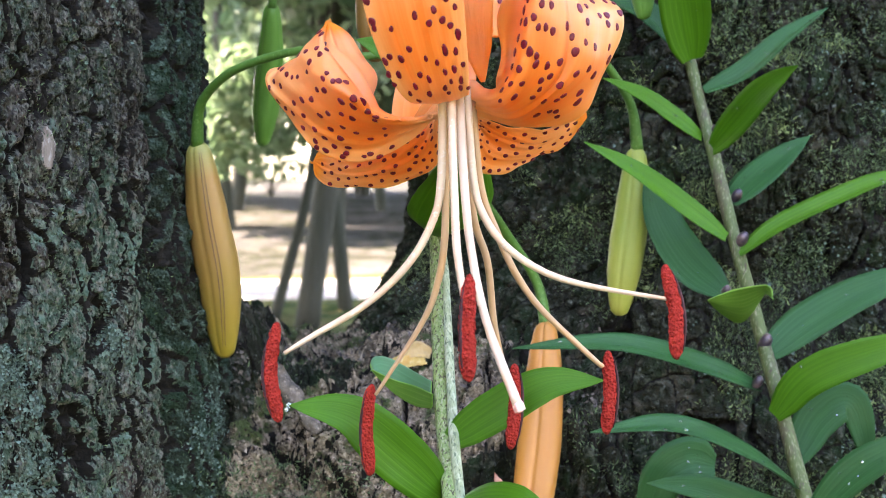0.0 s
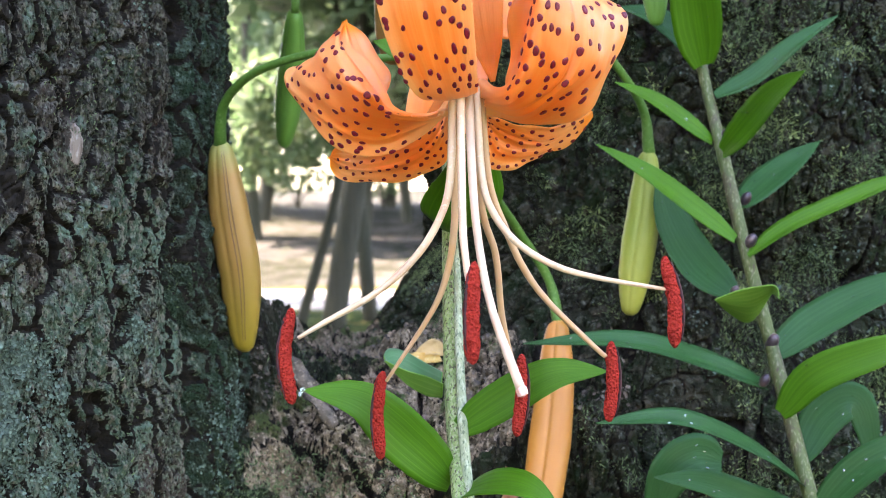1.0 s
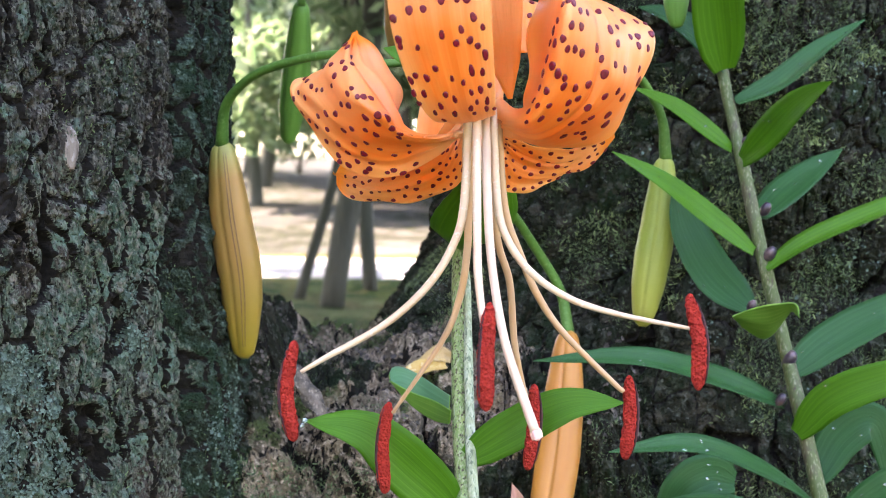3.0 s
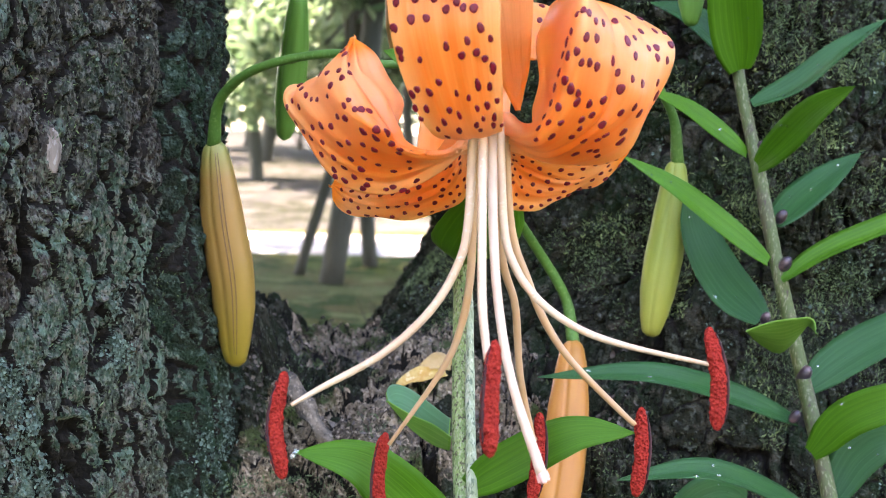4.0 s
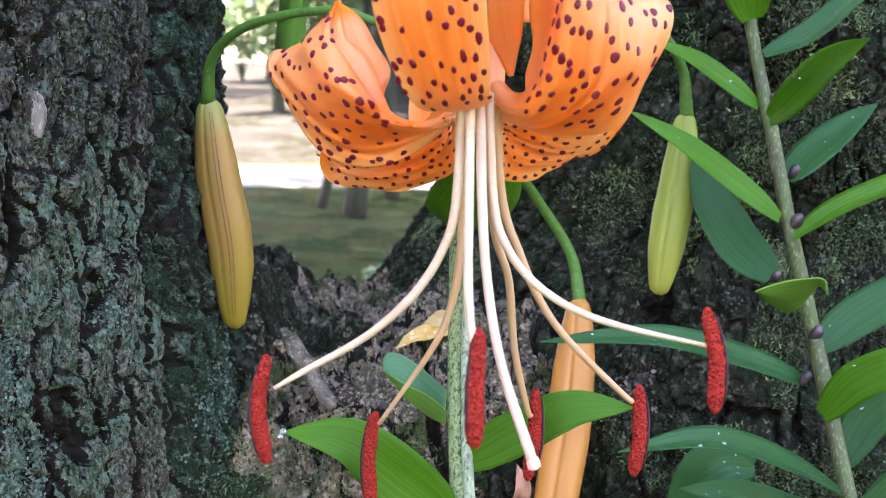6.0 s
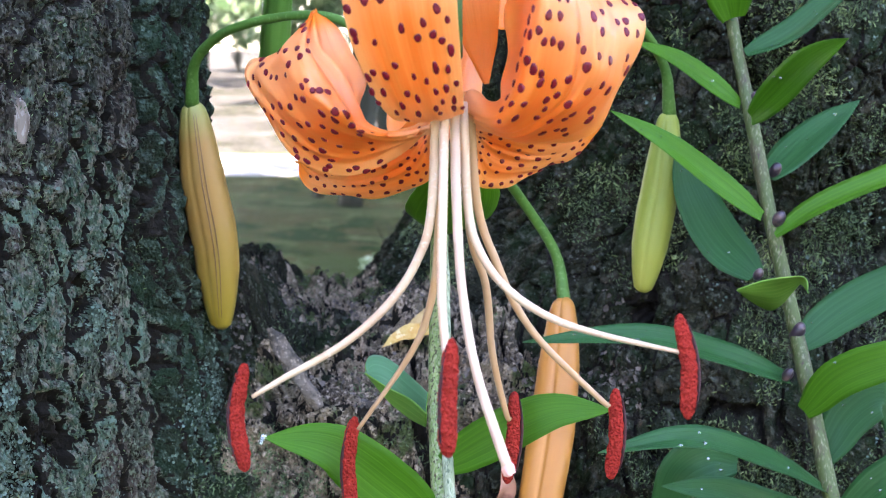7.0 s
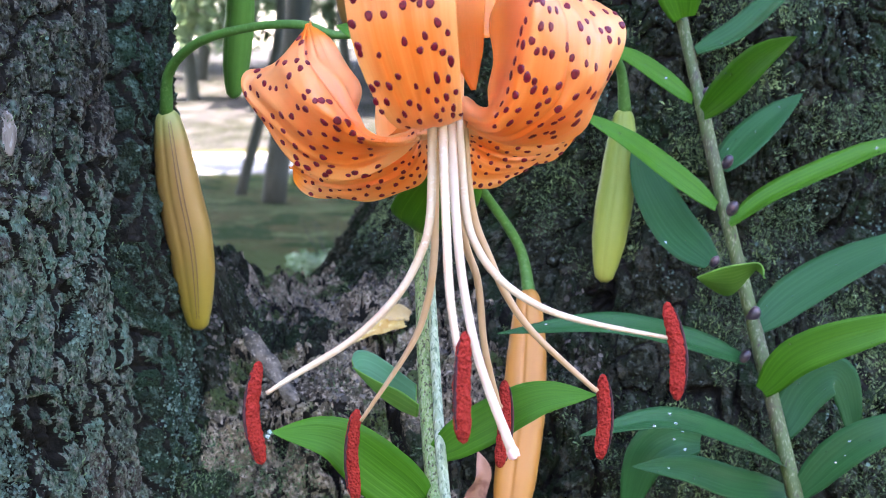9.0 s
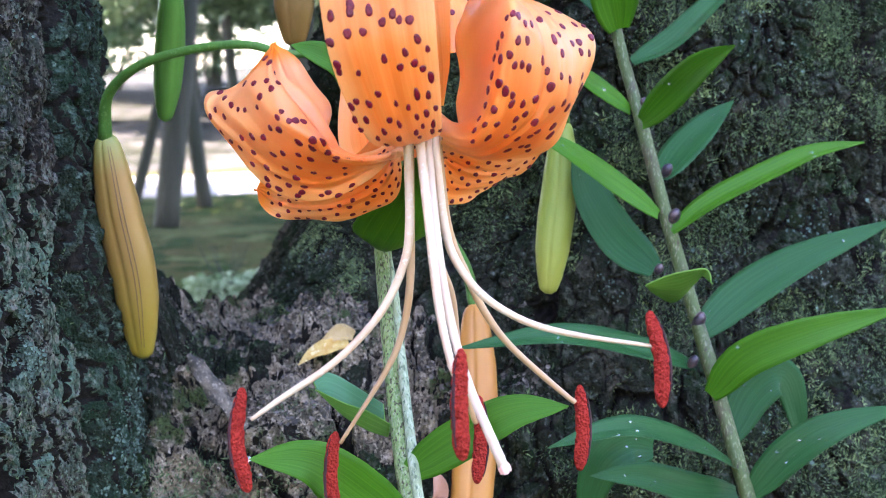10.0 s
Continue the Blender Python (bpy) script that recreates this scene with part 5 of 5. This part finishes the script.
tube("throat", [(0.2163, 0.2220, 0.6500), (0.2146, 0.2190, 0.6595), (0.2134, 0.2160, 0.6664)], [0.003, 0.005, 0.006], PEDICEL, bloom)
tube("stalk", [(0.2363, 0.20, -0.02), (0.2283, 0.21, 0.40), (0.2163, 0.2220, 0.6510)], [0.003, 0.003, 0.003], PEDICEL, bloom, n=40)

# a pale splinter of wood on the fork
blade("splinter", [(-0.0600, 0.207, 0.7470), (-0.0526, 0.203, 0.7370), (-0.0413, 0.197, 0.7213)], 0.0074, PALE_WOOD, tree, "pale grey splinter of bare wood", hint=(0.2, -0.8, 0.5), fold=-0.45, wave=0.22, thick=0.0025, profile=[0.35, 0.6, 0.75, 1.0, 0.8, 1.0, 0.7, 0.75, 0.35])

# a fallen leaf in the fork
fallen = tagged(new("fallen_leaf"), "curled yellow fallen leaf lying in the fork", "leaf")
blade("blade", [(-0.0215, 0.225, 0.7365), (-0.016, 0.227, 0.7400), (-0.010, 0.229, 0.7415), (-0.002, 0.233, 0.7420)], 0.0062, DRY_LEAF, fallen, "yellow-ochre folded half", hint=(0.1, -0.75, 0.65), fold=0.5, wave=0.06, profile=[0.08, 0.45, 0.85, 1.0, 0.9, 0.6])
blade("blade", [(-0.0130, 0.230, 0.7430), (-0.008, 0.232, 0.7455), (-0.004, 0.234, 0.7460), (0.000, 0.236, 0.7440)], 0.0068, DRY_PALE, fallen, "tan crumpled half", hint=(0.2, -0.9, 0.35), fold=0.35, wave=0.08, profile=[0.15, 0.6, 1.0, 0.9, 0.5])


# ---- woods behind ----
def leaf_cloud(centres, radii, count, size, seed):
    rng = np.random.default_rng(seed)
    which = rng.integers(0, len(centres), count)
    d = unit(rng.normal(0, 1, (count, 3))) * rng.uniform(0.35, 1.0, (count, 1)) ** 0.6
    p = np.array(centres)[which] + d * np.array(radii)[which][:, None] * np.array([1, 1, 0.75])
    n = unit(rng.normal(0, 1, (count, 3)) + np.array([0, 0, 0.8]))
    a = unit(np.cross(n, rng.normal(0, 1, (count, 3))))
    b2 = np.cross(n, a)
    s = size * rng.uniform(0.6, 1.3, (count, 1))
    v = np.stack([p - a * s, p - b2 * s * 0.45, p + a * s, p + b2 * s * 0.45], 1).reshape(-1, 3)
    return v, [(4 * i, 4 * i + 1, 4 * i + 2, 4 * i + 3) for i in range(count)]


def far_tree(x, y, height, radius, lean, crown_at, crown_r, count, seed, label, size=0.09):
    rng = np.random.default_rng(seed)
    base = new("tree")
    base.location = (x, y, 0)
    tagged(base, label, "tree", group="trees in the woods behind")
    top = np.array([lean, 0.1 * lean, height])
    pts = [(0, 0, -0.1), tuple(top * 0.25 + np.array([0.3 * lean + 0.04, 0, 0])), tuple(top * 0.6 - np.array([0.12 * lean, 0, 0])), tuple(top)]
    tube("trunk", pts, [radius * 1.25, radius, radius * 0.8, radius * 0.35], TRUNK_FAR, base, n=24, sides=12, wobble=0.12)
    centres, radii = [], []
    for k in range(9):
        a = k * 2.4 + rng.uniform(0, 1)
        h = crown_at + (height - crown_at) * rng.uniform(0.0, 1.0)
        reach = crown_r * rng.uniform(0.45, 1.0)
        tip = (lean * h / height + reach * math.cos(a), reach * math.sin(a), h + 0.3 * reach)
        root = (lean * h / height * 0.9, 0, h - 0.25 * reach)
        tube("limb", [root, ((root[0] + tip[0]) / 2, (root[1] + tip[1]) / 2, (root[2] + tip[2]) / 2 + 0.1), tip], [radius * 0.4, radius * 0.28, radius * 0.08], TRUNK_FAR, base, n=10, sides=7)
        for f in (0.55, 1.0):
            centres.append((root[0] + f * (tip[0] - root[0]), root[1] + f * (tip[1] - root[1]), root[2] + f * (tip[2] - root[2])))
            radii.append(crown_r * rng.uniform(0.25, 0.5))
    v, f = leaf_cloud(centres, radii, count, size, seed + 50)
    link_mesh("crown", v, f, CROWN, base, smooth=False)
    return base


far_tree(-0.62, 7.6, 7.0, 0.060, 0.35, 2.6, 2.6, 12000, 21, "dark upright tree trunk beside the pale path")
far_tree(-0.86, 8.0, 4.5, 0.028, 0.45, 1.6, 1.2, 3000, 22, "thin leaning sapling beside the pale path")
far_tree(-0.42, 8.5, 6.0, 0.042, -0.3, 2.4, 2.4, 9000, 23, "slim dark tree beside the pale path")
far_tree(-2.75, 9.0, 6.0, 0.05, 0.4, 2.0, 2.2, 9000, 24, "slim dark tree beside the pale path")
spots_far = [(-2.3, 17.0), (-1.0, 18.5), (0.4, 16.5), (1.6, 15.5), (-4.6, 24), (-2.9, 21.5), (-0.4, 21), (2.2, 20), (-1.7, 24), (0.8, 25), (3.5, 23), (-3.9, 27), (5.0, 17), (-0.9, 27)]
for k, (x, y) in enumerate(spots_far):
    far_tree(x, y, 6.5 + (k * 37 % 5) * 0.7, 0.07 + 0.02 * (k % 3), 0.3 * ((k % 3) - 1), 1.05 + 0.35 * (k % 4), 2.3, 10000, 100 + k, "leafy woodland tree beyond the path", 0.12)

# Last three bushes are added out of view to block light along the horizon.
for k, (x, y, h) in enumerate([(-4.2, 25.6, 1.6), (-2.7, 26.0, 1.3), (-1.0, 25.8, 1.6), (0.8, 25.5, 1.5), (-5.6, 26.4, 2.0), (-1.6, 28.5, 2.6), (-3.6, 29.0, 2.8), (0.5, 28.5, 2.6), (2.2, 27.5, 2.4), (-4.8, -1.6, 1.8), (-4.7, 0.4, 1.8), (5.2, 1.8, 1.8)]):
    bush = tagged(new("bush"), "leafy green bush; nearby ones are added and unseen, holding back low light", "bush", group="bushes at the edge of the wood")
    bush.location = (x, y, 0.04 + 0.035 * max(0, y - 11.2))
    rng = np.random.default_rng(500 + k)
    tips = [(rng.uniform(-0.6, 0.6) * h * 0.6, rng.uniform(-0.4, 0.4) * h * 0.6, h * rng.uniform(0.25, 0.85)) for _ in range(9)]
    v, f = leaf_cloud(tips, [(0.28 if y > 0 else 0.42) * h] * 9, 1800 if y > 0 else 4000, 0.06 if y > 0 else 0.09, 520 + k)
    link_mesh("leaves", v, f, CROWN, bush, smooth=False)
    for tip in tips:
        tube("branch", [(0, 0, -0.05), (tip[0] * 0.4, tip[1] * 0.4, tip[2] * 0.5), tip], [0.015, 0.01, 0.004], TRUNK_FAR, bush, n=8, sides=6)

# Added trees out of view: tall ones block the sun, the rest low sky.
around = [(-5.1, -6.5), (-1.8, -7.5), (1.6, -7.3), (4.9, -6.3), (6.6, -3.2), (6.0, 0.6), (-6.0, -3.8), (3.3, -10.0), (-3.2, -10.3), (6.6, 2.8), (-3.7, -0.6), (-3.8, 1.4), (-5.6, 0.2), (-4.4, 0.6), (-3.4, 2.6)]
for k, (x, y) in enumerate(around):
    tall = 7.2 if x < -3.6 and y > -1 else 3.3
    far_tree(x, y, tall + 0.3 * (k % 4), 0.09 + 0.02 * (k % 3), 0.2 * ((k % 3) - 1), 1.0 + 0.2 * (k % 3), 1.9 if tall > 5 else 1.5, 7500 if tall > 5 else 4500, 700 + k, "leafy tree added out of view around the lilies to block light", 0.16)
# Unseen trees, added so that their shade darkens the grass.
for k, (x, y) in enumerate([(-4.4, 3.9), (-5.2, 6.3), (-3.9, 5.3), (-6.3, 8.3), (1.5, 5.0), (1.9, 7.6), (-2.6, 6.4)]):
    far_tree(x, y, 7.0 + 0.5 * (k % 3), 0.11, 0.2, 2.6 if k < 4 else 4.2, 2.5, 8000, 760 + k, "leafy tree added out of view to shade the grass", 0.15)

# low shrub in the grass
shrub = tagged(new("shrub"), "low pale-leaved shrub in the shaded grass", "shrub")
shrub.location = (-0.195, 4.8, 0)
v, f = leaf_cloud([(0, 0, 0.030), (0.11, 0, 0.040), (-0.10, 0.03, 0.020), (0.03, 0.02, -0.020), (0.20, 0.05, 0.030), (0.27, 0.0, 0.0)], [0.07, 0.06, 0.065, 0.06, 0.07, 0.06], 620, 0.022, 77)
link_mesh("leaves", v, f, SHRUB, shrub, smooth=False)
for k in range(6):
    a = k * 1.1
    tube("twig", [(0, 0, -0.01), (0.05 * math.cos(a), 0.05 * math.sin(a), 0.09), (0.1 * math.cos(a), 0.09 * math.sin(a), 0.2)], [0.004, 0.003, 0.001], TRUNK_FAR, shrub, n=8, sides=6)

# the forked tree's own crown, high over the lilies
rng = np.random.default_rng(300)
centres = np.array([0.5, 1.7, 5.2]) + unit(rng.normal(0, 1, (70, 3))) * rng.uniform(0.1, 1, (70, 1)) ** 0.5 * np.array([1.2, 1.2, 0.7])
v, f = leaf_cloud(centres, [0.6] * 70, 14000, 0.11, 301)
link_mesh("crown", v, f, CROWN, tree, "leafy crown high overhead", smooth=False)
for k in range(7):
    a = 0.3 + k * 0.45
    reach = 0.9 + 0.3 * (k % 4)
    root = (-0.12 + 0.3 * (k % 2), 0.22 + 0.2 * (k % 2), 2.8 + 0.15 * k)
    tube("limb", [root, (root[0] + 0.5 * reach * math.cos(a), root[1] + 0.5 * reach * math.sin(a), root[2] + 0.7), (root[0] + reach * math.cos(a), root[1] + reach * math.sin(a), root[2] + 1.0)],
         [0.05, 0.03, 0.008], BARK_DARK, tree, n=14, sides=8)
